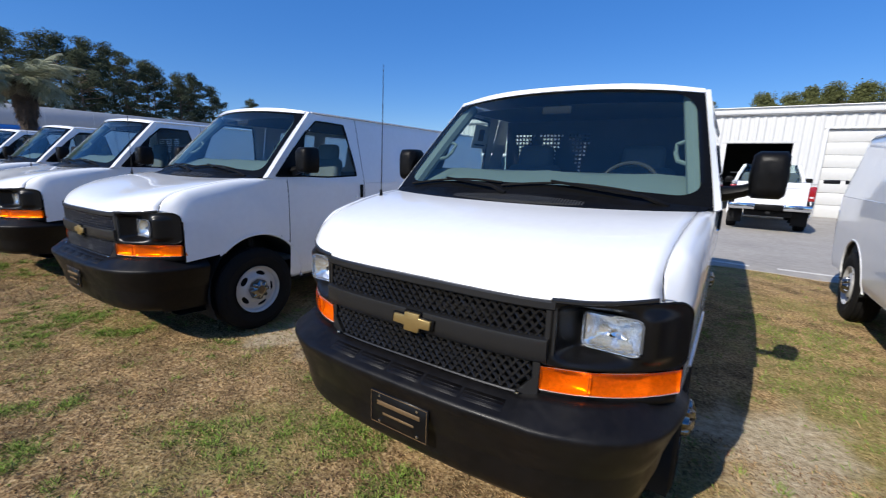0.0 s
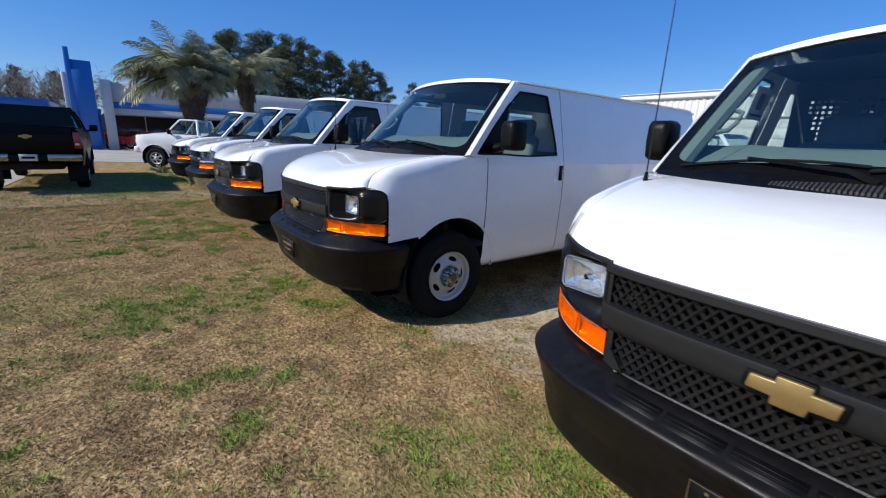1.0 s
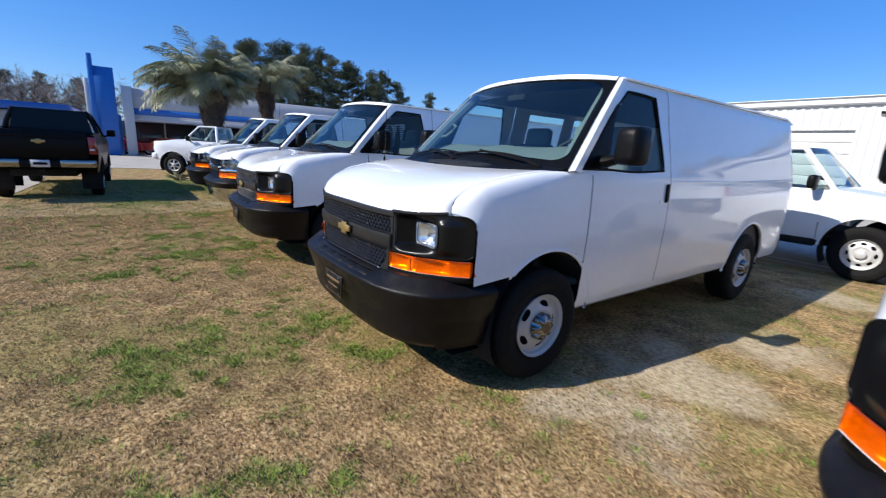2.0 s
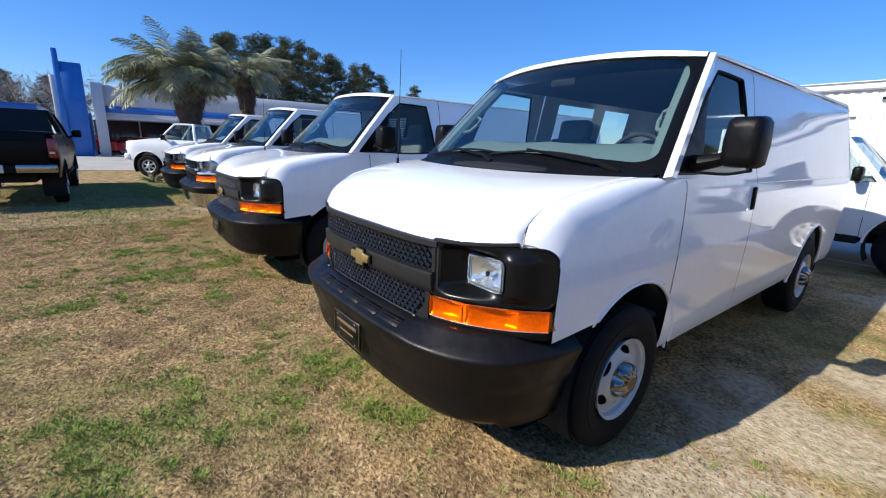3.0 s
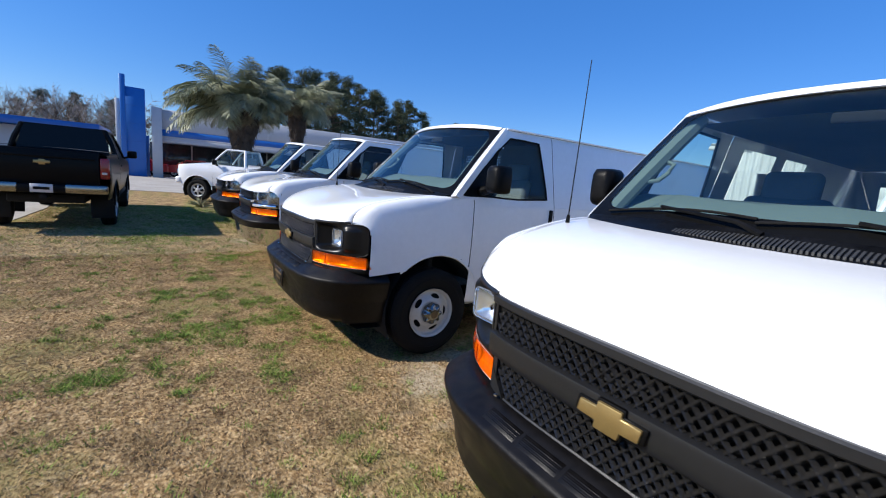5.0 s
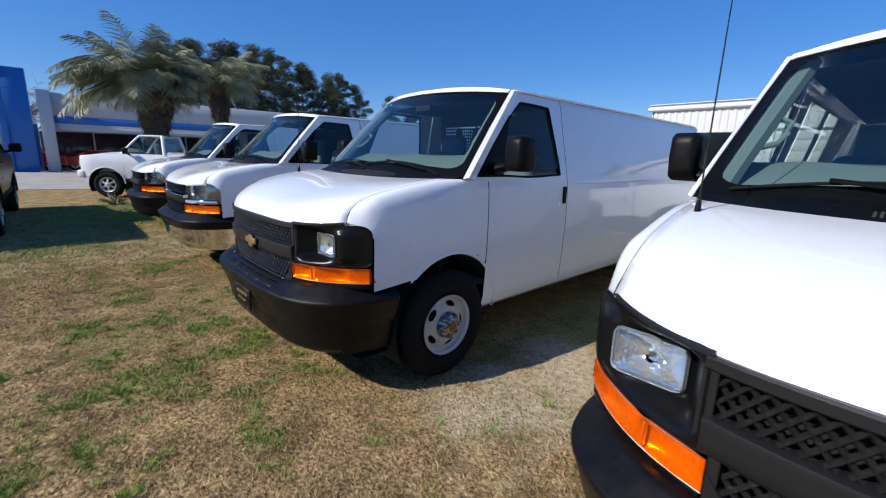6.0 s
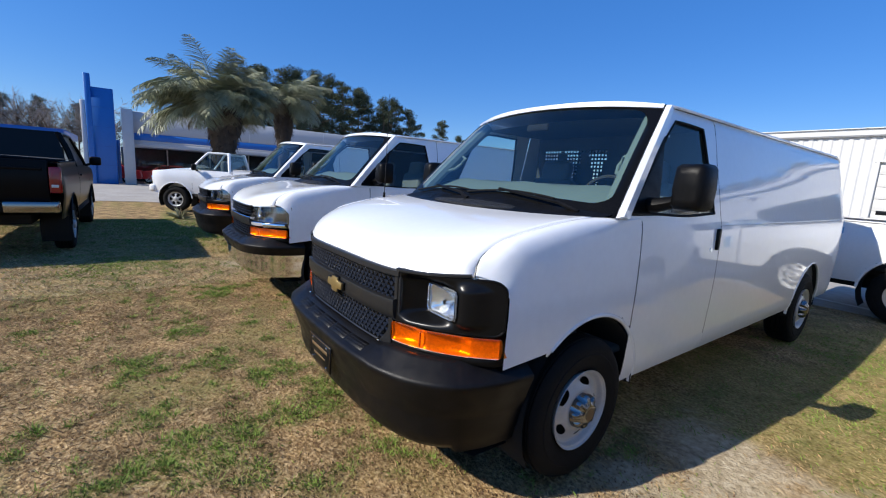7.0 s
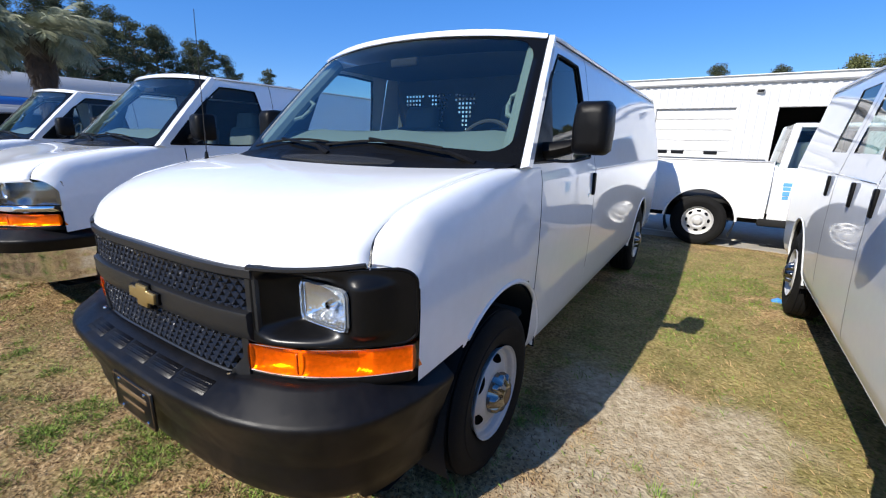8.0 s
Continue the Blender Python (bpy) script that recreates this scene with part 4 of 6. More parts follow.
    part("headliner", sheet("headliner", [[(x, y, 2.05 - 0.03 * (x / 0.8) ** 2) for x in np.linspace(-0.78, 0.78, 7)] for y in np.linspace(1.72, L - 0.3, 4)], CABIN), cab)
    D = []
    for u in np.linspace(-1, 1, 15):
        e = 0.93 * u
        D.append([(e, 0.91 + 0.15 * u * u, 1.39), (e, 1.05 + 0.10 * u * u, 1.455), (e, 1.25 + 0.05 * u * u, 1.525), (e, 1.43, 1.580 + 0.012 * math.cos(u * 9)), (e, 1.52, 1.585), (e, 1.56, 1.54), (e, 1.56, 1.35), (e, 1.50, 1.05), (e, 1.30, 0.80)])
    dash = part("dashboard", sheet("dashboard", D, DASH, None, (0, 1.2, 0.9)), cab, "grey-green dashboard")
    Vv, Ff = [], []
    for x in np.concatenate([np.arange(0.06, 0.56, 0.017), np.arange(-0.60, -0.34, 0.017)]):
        # a row of small pale slots at the foot of the screen
        k, y = len(Vv), 1.095 + 0.095 * (x / 0.93) ** 2
        z = 1.478
        Vv += [(x + a * 0.0055, y + b * 0.006, z + h + 0.35 * b * 0.006) for h in (-0.006, 0.006) for a, b in ((-1, -1), (1, -1), (1, 1), (-1, 1))]
        Ff += [(k, k + 1, k + 5, k + 4), (k + 1, k + 2, k + 6, k + 5), (k + 2, k + 3, k + 7, k + 6), (k + 3, k, k + 4, k + 7), (k + 4, k + 5, k + 6, k + 7)]
    part("defroster_vent", mesh_of("defroster_vent", Vv, Ff, VENT, False), dash, "row of pale defroster slots")
    ring = [(0.46 + 0.185 * math.cos(a), 1.72 + 0.185 * math.sin(a) * 0.42, 1.49 + 0.185 * math.sin(a) * 0.90) for a in np.linspace(0, 2 * math.pi, 28)]
    sw = part("steering_wheel", tube("steering_wheel", ring, 0.015, WHEELGRIP, 8), cab, "dark steering wheel")
    part("steering_hub", block("steering_hub", (0.30, 0.05, 0.10), WHEELGRIP, (0, 0, 0), 0.03, 2), sw, m=pose(0.46, 1.71, 1.48, -25))
    for x in (0.44, -0.44):
        van_seat(cab, x, 1.98)
    for side in (1, -1):
        line = curve_at(SCREEN_EDGE, np.linspace(0.02, 0.98, 10)) - np.array([0.075, -0.035, 0.02])
        part("pillar_trim", tube("pillar_trim", [(side * p[0], p[1], p[2]) for p in line], 0.046, DASH, 8), cab, "grey-green pillar trim")
        q = [tuple(np.array((side * p[0], p[1], p[2])) + np.array((-side * o, o * 0.4, 0))) for p, o in zip(curve_at(SCREEN_EDGE, [0.44, 0.47, 0.54, 0.61, 0.64]) - np.array([0.075, -0.035, 0.02]), (0.03, 0.085, 0.095, 0.085, 0.03))]
        part("grab_handle", tube("grab_handle", q, 0.013, DASH, 8), cab)
    if cage:
        xs, zz = np.linspace(-0.80, 0.80, 97), np.linspace(0.65, 2.02, 83)
        X, Z = np.meshgrid(xs, zz, indexing="ij")
        i, j = np.meshgrid(np.arange(96), np.arange(82), indexing="ij")
        cx, cz = mid(X), mid(Z)
        tapers = np.min([np.abs(cx - c) for c in (-0.62, -0.36, -0.10)], axis=0) < 0.012 + 0.10 * np.clip((cz - 1.62) / 0.30, 0, 1)
        holes = (i % 2 == 0) & (j % 2 == 0) & (cz > 1.56) & (cz < 1.92) & tapers
        part("partition", sheet("partition", np.stack([X, np.full(X.shape, 2.46), Z], -1), CABIN, ~holes), cab, "perforated steel partition")
    return root

# ---- ground ----


def hashed(i, j, seed):
    h = np.sin(i * 127.1 + j * 311.7 + seed * 74.7) * 43758.5453
    return h - np.floor(h)


def vnoise(x, y, scale, seed):
    """Smooth noise, 0 to 1, in patches of the given size."""
    x, y = x / scale, y / scale
    i, j = np.floor(x), np.floor(y)
    a, b = x - i, y - j
    a, b = a * a * (3 - 2 * a), b * b * (3 - 2 * b)
    return (hashed(i, j, seed) * (1 - a) + hashed(i + 1, j, seed) * a) * (1 - b) + (hashed(i, j + 1, seed) * (1 - a) + hashed(i + 1, j + 1, seed) * a) * b


GREEN_SPOTS = [(-0.35, -0.3, 0.45), (-0.3, -1.2, 0.28), (1.48, -0.7, 0.2), (1.0, -1.0, 0.15), (-0.5, 0.0, 0.5), (0.05, 0.2, 0.4), (-0.85, -0.9, 0.42), (-1.0, -0.35, 0.42), (-0.72, -1.25, 0.3),
               (3.0, 0.2, 0.35), (1.5, -0.8, 0.25), (-3.75, -0.8, 0.25), (-3.85, -0.35, 0.25), (-4.0, 0.17, 0.3), (-5.1, -1.1, 0.25), (-2.6, -0.3, 0.2), (-3.0, -1.45, 0.2), (-1.5, 4.8, 1.0), (-1.7, 3.6, 0.6),
               (5.3, 3.9, 0.8), (5.5, 2.8, 0.5), (-12.5, 0.5, 1.6), (-15, -0.5, 1.8), (-9.0, -1.2, 0.8), (2.2, -0.2, 0.3),
               (-0.3, -0.1, 0.32), (0.0, 0.12, 0.25), (1.0, -0.72, 0.14), (0.86, -0.91, 0.12), (1.13, -0.47, 0.12), (2.68, 0.28, 0.28), (3.06, 0.27, 0.30), (3.28, 0.18, 0.26), (-3.9, 0.1, 0.26),
               (-4.76, -0.45, 0.24), (-4.83, -1.02, 0.2), (-4.15, -0.88, 0.2), (-3.49, -0.69, 0.2), (-4.4, -0.1, 0.2), (-5.65, -0.63, 0.25), (-7.1, -0.05, 0.3),
               (-0.6, 0.1, 0.4), (-0.35, -0.05, 0.4), (1.17, 0.47, 0.22), (1.6, 2.3, 0.15)]
SAND_SPOTS = [(1.6, 1.2, 0.55), (1.5, 2.0, 0.6), (1.75, 3.1, 0.45), (1.3, 0.85, 0.22), (5.05, 1.7, 0.55), (5.1, 1.1, 0.5), (-2.0, 0.7, 0.35), (-2.0, 1.2, 0.4), (-1.95, 1.9, 0.45), (-1.8, 1.6, 0.4),
              (-1.75, 1.0, 0.5), (-1.5, 1.35, 0.5), (-1.45, 1.95, 0.4), (1.35, 1.7, 0.5), (-8.6, 0.35, 0.45), (-5.4, 0.9, 0.4), (1.5, 5.6, 0.5)]


def spots(x, y, where):
    v = np.zeros(np.shape(x))
    for cx, cy, r in where:
        v = np.maximum(v, np.exp(-((x - cx) ** 2 + (y - cy) ** 2) / (r * r)))
    return v


def green_at(x, y):
    n = vnoise(x, y, 0.30, 1) * 0.24 + vnoise(x, y, 0.12, 2) * 0.40 + vnoise(x, y, 0.06, 4) * 0.36
    return np.clip((spots(x, y, GREEN_SPOTS) * 0.505 + 0.22 * vnoise(x, y, 1.7, 3) + n * 1.55 - 1.16) * 4.6, 0, 1)


def sand_at(x, y):
    n = vnoise(x, y, 0.40, 5) * 0.5 + vnoise(x, y, 0.11, 6) * 0.5
    return np.clip((spots(x, y, SAND_SPOTS) * 1.05 + n - 0.88) * 2.4, 0, 1) * 0.95


def yellow_at(x, y):
    lush = spots(x, y, [(-1.55, 3.4, 1.3), (-1.2, 2.2, 0.6), (5.4, 3.4, 1.5), (-12.5, 0.3, 2.5), (2.2, -0.1, 0.5), (-1.5, 5.6, 1.2)])
    return np.clip((vnoise(x, y, 0.9, 8) * 0.6 + vnoise(x, y, 0.2, 9) * 0.4 - 0.5 + 0.35 * lush) * 3.5, 0, 1)


def ground_mat():
    m = bpy.data.materials.new("dry_lawn")
    m.use_nodes = True
    n, l = m.node_tree.nodes, m.node_tree.links
    p = n["Principled BSDF"]
    p.inputs["Roughness"].default_value = 0.95
    p.inputs["Specular IOR Level"].default_value = 0.15
    tc = n.new("ShaderNodeTexCoord")

    def noise_ramp(scale, stops, detail=6):
        t, r = n.new("ShaderNodeTexNoise"), n.new("ShaderNodeValToRGB")
        t.inputs["Scale"].default_value, t.inputs["Detail"].default_value = scale, detail
        l.new(tc.outputs["Object"], t.inputs["Vector"])
        while len(r.color_ramp.elements) < len(stops):
            r.color_ramp.elements.new(0.5)
        for e, (pos, c) in zip(r.color_ramp.elements, stops):
            e.position, e.color = pos, (*c, 1)
        l.new(t.outputs[0], r.inputs[0])
        return r.outputs[0]
    dry = noise_ramp(42, [(0.30, (0.100, 0.060, 0.027)), (0.46, (0.255, 0.172, 0.085)), (0.58, (0.38, 0.275, 0.145)), (0.72, (0.53, 0.405, 0.240))])
    grn = noise_ramp(38, [(0.32, (0.050, 0.070, 0.016)), (0.50, (0.120, 0.165, 0.040)), (0.70, (0.230, 0.250, 0.090))])
    sand = noise_ramp(24, [(0.30, (0.24, 0.190, 0.120)), (0.52, (0.41, 0.335, 0.225)), (0.75, (0.53, 0.450, 0.325))])
    yel = noise_ramp(40, [(0.32, (0.115, 0.105, 0.028)), (0.52, (0.23, 0.210, 0.066)), (0.72, (0.34, 0.305, 0.115))])
    patch = noise_ramp(3.2, [(0.36, (0.52, 0.50, 0.46)), (0.50, (0.95, 0.92, 0.88)), (0.66, (1.28, 1.22, 1.12))], 5)
    mul = n.new("ShaderNodeMixRGB")
    mul.blend_type = 'MULTIPLY'
    mul.inputs[0].default_value = 1.0
    l.new(dry, mul.inputs[1]), l.new(patch, mul.inputs[2])
    last = mul.outputs[0]
    for attr, colour, k in (("yellow", yel, 0.6), ("green", grn, 0.4), ("sand", sand, 0.95)):
        a, mix, mu = n.new("ShaderNodeAttribute"), n.new("ShaderNodeMixRGB"), n.new("ShaderNodeMath")
        a.attribute_name = attr
        mu.operation = 'MULTIPLY'
        mu.inputs[1].default_value = k
        l.new(a.outputs["Fac"], mu.inputs[0])
        l.new(mu.outputs[0], mix.inputs[0]), l.new(last, mix.inputs[1]), l.new(colour, mix.inputs[2])
        last = mix.outputs[0]
    l.new(last, p.inputs["Base Color"])
    b, t = n.new("ShaderNodeBump"), n.new("ShaderNodeTexNoise")
    t.inputs["Scale"].default_value, t.inputs["Detail"].default_value = 55, 6
    l.new(tc.outputs["Object"], t.inputs["Vector"]), l.new(t.outputs[0], b.inputs["Height"])
    b.inputs["Strength"].default_value, b.inputs["Distance"].default_value = 0.8, 0.02
    l.new(b.outputs[0], p.inputs["Normal"])
    return m


def ground_height(x, y):
    near = np.clip(1 - np.abs(y - 1.5) / 9, 0, 1)
    return (-0.012 + 0.024 * vnoise(x, y, 0.5, 11) + 0.010 * vnoise(x, y, 0.13, 12) - 0.017) * near


def axis_lines(lo, hi, step, far):
    a = np.arange(lo, hi, step)
    out = np.geomspace(step * 2, far, 26)
    return np.concatenate([(lo - out)[::-1], a, a[-1] + out])


gx, gy = axis_lines(-12.0, 7.0, 0.075, 1500), axis_lines(-4.0, 7.4, 0.075, 1500)
GX, GY = np.meshgrid(gx, gy, indexing="ij")
GZ = ground_height(GX, GY)
me = mesh_of("ground", np.stack([GX, GY, GZ], -1), gridfaces(len(gx), len(gy)), ground_mat(), True)
for key, fn in (("green", green_at), ("sand", sand_at), ("yellow", yellow_at)):
    me.attributes.new(key, 'FLOAT', 'POINT').data.foreach_set("value", fn(GX, GY).astype(np.float32).ravel())
if me.polygons[0].normal.z < 0:
    me.flip_normals()
thing("ground", "worn brown lawn with green tufts and bare sand", "ground", kind="structure", me=me)

ASPHALT = mat("old_asphalt", (0.33, 0.305, 0.27), 0.9, 0, 0.22, 0.8, 0.6, 90)
CONCRETE = mat("concrete", (0.46, 0.44, 0.40), 0.9, 0, 0.15, 1.2, 0.5, 60)
LINE = mat("white_road_paint", (0.56, 0.54, 0.50), 0.8, 0, 0.12, 6, 0.4, 90)


def slab(name, label, poly, z, material, category="road"):
    bm = bmesh.new()
    f = bm.faces.new([bm.verts.new((x, y, -0.05)) for x, y in poly])
    e = bmesh.ops.extrude_face_region(bm, geom=[f])
    bmesh.ops.translate(bm, vec=(0, 0, 0.05 + z), verts=[g for g in e["geom"] if isinstance(g, bmesh.types.BMVert)])
    return thing(name, label, category, kind="structure", me=from_bm(name, bm, material))


edge = [(x, 7.34 + 0.10 * math.sin(x * 1.7) + 0.05 * math.sin(x * 5.1)) for x in np.arange(-20, 30, 0.5)]
slab("road", "pale worn asphalt lane behind the vans", edge + [(60, 7.4), (60, 21.2), (-20, 21.2)], 0.006, ASPHALT)
edge = [(-21.5 + 0.4 * math.sin(y * 0.9), y) for y in np.arange(-4, 9, 0.5)]
slab("forecourt", "pale asphalt forecourt of the dealership", [(-9.5, -4.1), (-11.5, -3.55), (-14, -3.45), (-20.5, -3.9)] + edge + [(-21, 21.1), (-70, 21.1), (-70, -60), (-6, -60), (-6.5, -20), (-8, -8)], 0.008, ASPHALT)
for k in range(9):
    x = -6.5 + 3.0 * k
    slab("parking_line", "white painted parking line", [(x, 8.02 if k % 2 else 7.75), (x + 2.6, 7.72), (x + 2.6, 7.82), (x, 8.12 if k % 2 else 7.85)], 0.010, LINE, "marking")

# grass: thin blades, fallen and standing
GRASS_DRY = mat("dry_grass", (0.342, 0.230, 0.114), 0.9, 0, 0.75, 3.0, island=1.2, spec=0.2)
GRASS_GREEN = mat("green_grass", (0.163, 0.240, 0.036), 0.7, 0, 0.5, 3.0, island=1.2, spec=0.25)


def grass(name, label, count, area, weight, length, lean, width, material, seed):
    rng = np.random.default_rng(seed)
    x0, x1, y0, y1 = area
    x, y = rng.uniform(x0, x1, count * 3), rng.uniform(y0, y1, count * 3)
    ok = rng.uniform(0, 1, count * 3) < weight(x, y)
    x, y = x[ok][:count], y[ok][:count]
    n = len(x)
    z = ground_height(x, y) - 0.003
    a = rng.uniform(0, 2 * math.pi, n)
    ln = length * rng.uniform(0.45, 1.25, n)
    tilt = np.radians(rng.normal(lean, 14, n))
    dx, dy, dz = np.cos(a) * np.cos(tilt), np.sin(a) * np.cos(tilt), np.abs(np.sin(tilt))
    w = width * rng.uniform(0.6, 1.4, n)
    px, py = -np.sin(a) * w, np.cos(a) * w
    V = np.empty((n, 4, 3))
    V[:, 0] = np.stack([x + px, y + py, z], 1)
    V[:, 1] = np.stack([x - px, y - py, z], 1)
    V[:, 2] = np.stack([x + dx * ln * 0.6 - px * 0.7, y + dy * ln * 0.6 - py * 0.7, z + dz * ln * 0.75 + 0.004], 1)
    V[:, 3] = np.stack([x + dx * ln, y + dy * ln, z + dz * ln * 0.9 + 0.004], 1)
    idx = np.arange(n)[:, None] * 4
    F = np.concatenate([idx + [0, 1, 2], idx + [0, 2, 3]])
    me = bpy.data.meshes.new(name)
    me.vertices.add(n * 4)
    me.vertices.foreach_set("co", V.astype(np.float32).ravel())
    me.loops.add(F.size)
    me.loops.foreach_set("vertex_index", F.astype(np.int32).ravel())
    me.polygons.add(len(F))
    me.polygons.foreach_set("loop_start", np.arange(0, F.size, 3, dtype=np.int32))
    me.update(calc_edges=True)
    me.materials.append(material)
    thing(name, label, "grass", kind="stuff", me=me)


def tufts(name, label, count, per, area, weight, length, material, seed):
    """Clumps of standing blades, joined."""
    rng = np.random.default_rng(seed)
    x, y = rng.uniform(area[0], area[1], count * 5), rng.uniform(area[2], area[3], count * 5)
    ok = rng.uniform(0, 1, count * 5) < weight(x, y)
    cx, cy = np.repeat(x[ok][:count], per), np.repeat(y[ok][:count], per)
    n = len(cx)
    r, a = 0.035 * np.sqrt(rng.uniform(0, 1, n)), rng.uniform(0, 2 * math.pi, n)
    x, y = cx + r * np.cos(a), cy + r * np.sin(a)
    z = ground_height(x, y) - 0.004
    ln = length * rng.uniform(0.4, 1.2, n)
    out = rng.uniform(0.3, 1.1, n)
    a2 = a + rng.normal(0, 0.5, n)
    w = 0.0022 * rng.uniform(0.6, 1.3, n)
    px, py = -np.sin(a2) * w, np.cos(a2) * w
    tip = np.stack([x + np.cos(a2) * ln * out, y + np.sin(a2) * ln * out, z + ln * 0.75], 1)
    V = np.stack([np.stack([x + px, y + py, z], 1), np.stack([x - px, y - py, z], 1), tip], 1)
    me = mesh_of(name, V, np.arange(3 * n).reshape(-1, 3), material, False)
    thing(name, label, "grass", kind="stuff", me=me)


NEAR = (-7.5, 5.6, -3.6, 1.6)
grass("dry_grass", "dead brown grass lying flat", 330000, NEAR, lambda x, y: np.clip(1.0 - 0.85 * sand_at(x, y) - 0.4 * green_at(x, y), 0.03, 1), 0.030, 16, 0.0012, GRASS_DRY, 3)
grass("green_grass", "short green grass tufts", 150000, NEAR, lambda x, y: green_at(x, y) * (1 - 0.8 * sand_at(x, y)) + 0.015, 0.032, 36, 0.0014, GRASS_GREEN, 4)
grass("dry_grass", "dead brown grass farther off", 120000, (-14, 7, 0.5, 7.3), lambda x, y: np.clip(0.9 - 0.9 * sand_at(x, y), 0.02, 1), 0.036, 18, 0.0017, GRASS_DRY, 5)
grass("green_grass", "thin green grass farther off", 80000, (-14, 7, 0.5, 7.3), lambda x, y: green_at(x, y) * (1 - 0.8 * sand_at(x, y)) + 0.02 + 0.10 * yellow_at(x, y), 0.036, 35, 0.0018, GRASS_GREEN, 6)

LITTER = mat("leaf_litter", (0.115, 0.062, 0.036), 0.9, 0, 0.7, 3.0, island=1.2, spec=0.2)
grass("leaf_litter", "small dead leaves and chips on the lawn", 70000, NEAR, lambda x, y: np.clip(vnoise(x, y, 0.8, 21) * 1.3 - 0.25, 0.05, 1), 0.020, 10, 0.0038, LITTER, 9)
GRASS_STRAW = mat("pale_straw", (0.42, 0.335, 0.19), 0.9, 0, 0.6, 3.0, island=1.2, spec=0.2)
WEST = (-15.5, -7.4, -3.4, 1.0)
grass("dry_grass", "dead brown grass toward the forecourt", 70000, WEST, lambda x, y: np.full(x.shape, 0.8), 0.045, 16, 0.0022, GRASS_STRAW, 13)
grass("green_grass", "thin green grass toward the forecourt", 30000, WEST, lambda x, y: green_at(x, y) + 0.04 + 0.16 * np.clip((-9 - x) / 4, 0, 1), 0.045, 34, 0.0022, GRASS_GREEN, 14)
tufts("grass_tufts", "small clumps of green weeds in the dry lawn", 2600, 26, NEAR, lambda x, y: green_at(x, y) * 0.9 + 0.05, 0.055, GRASS_GREEN, 7)
tufts("straw_tufts", "small clumps of dead straw in the lawn", 900, 18, NEAR, lambda x, y: 1 - 0.8 * sand_at(x, y), 0.05, GRASS_DRY, 8)

# ---- vans ----
WORK = "white cargo van with black bumper and amber signals, parked on grass"
van("cargo_van", WORK, (3.514, 0.05, -0.012), -0.4, 3.39, cage=True, glazed=True, note=True)
van("cargo_van", "white short cargo van with black bumper, seats seen inside", (0, 0, 0), 0.0, 3.39, glazed=True)
van("cargo_van", "white long cargo van with a perforated partition behind the seats", (-3.37, -0.02, 0.0), 0.6, 3.99, cage=True, glazed=True)
van("cargo_van", "white van with chrome bumper face and clear headlamps", (-6.95, 0.10, 0.0), 0.0, 3.39, front="chrome", antenna=False, plate=False, emblem_on=False)
van("cargo_van", "white van with dark bumper and clear headlamps", (-10.40, 0.08, 0.0), 0.0, 3.39, front="dark", antenna=False, plate=False, emblem_on=False)
van("cargo_van", "white long cargo van parked beside the others", (6.84, 0.20, -0.01), 0.0, 3.99, cage=True)

# ---- pickups: x to the driver's side, y to the rear, nose at y 0 ----


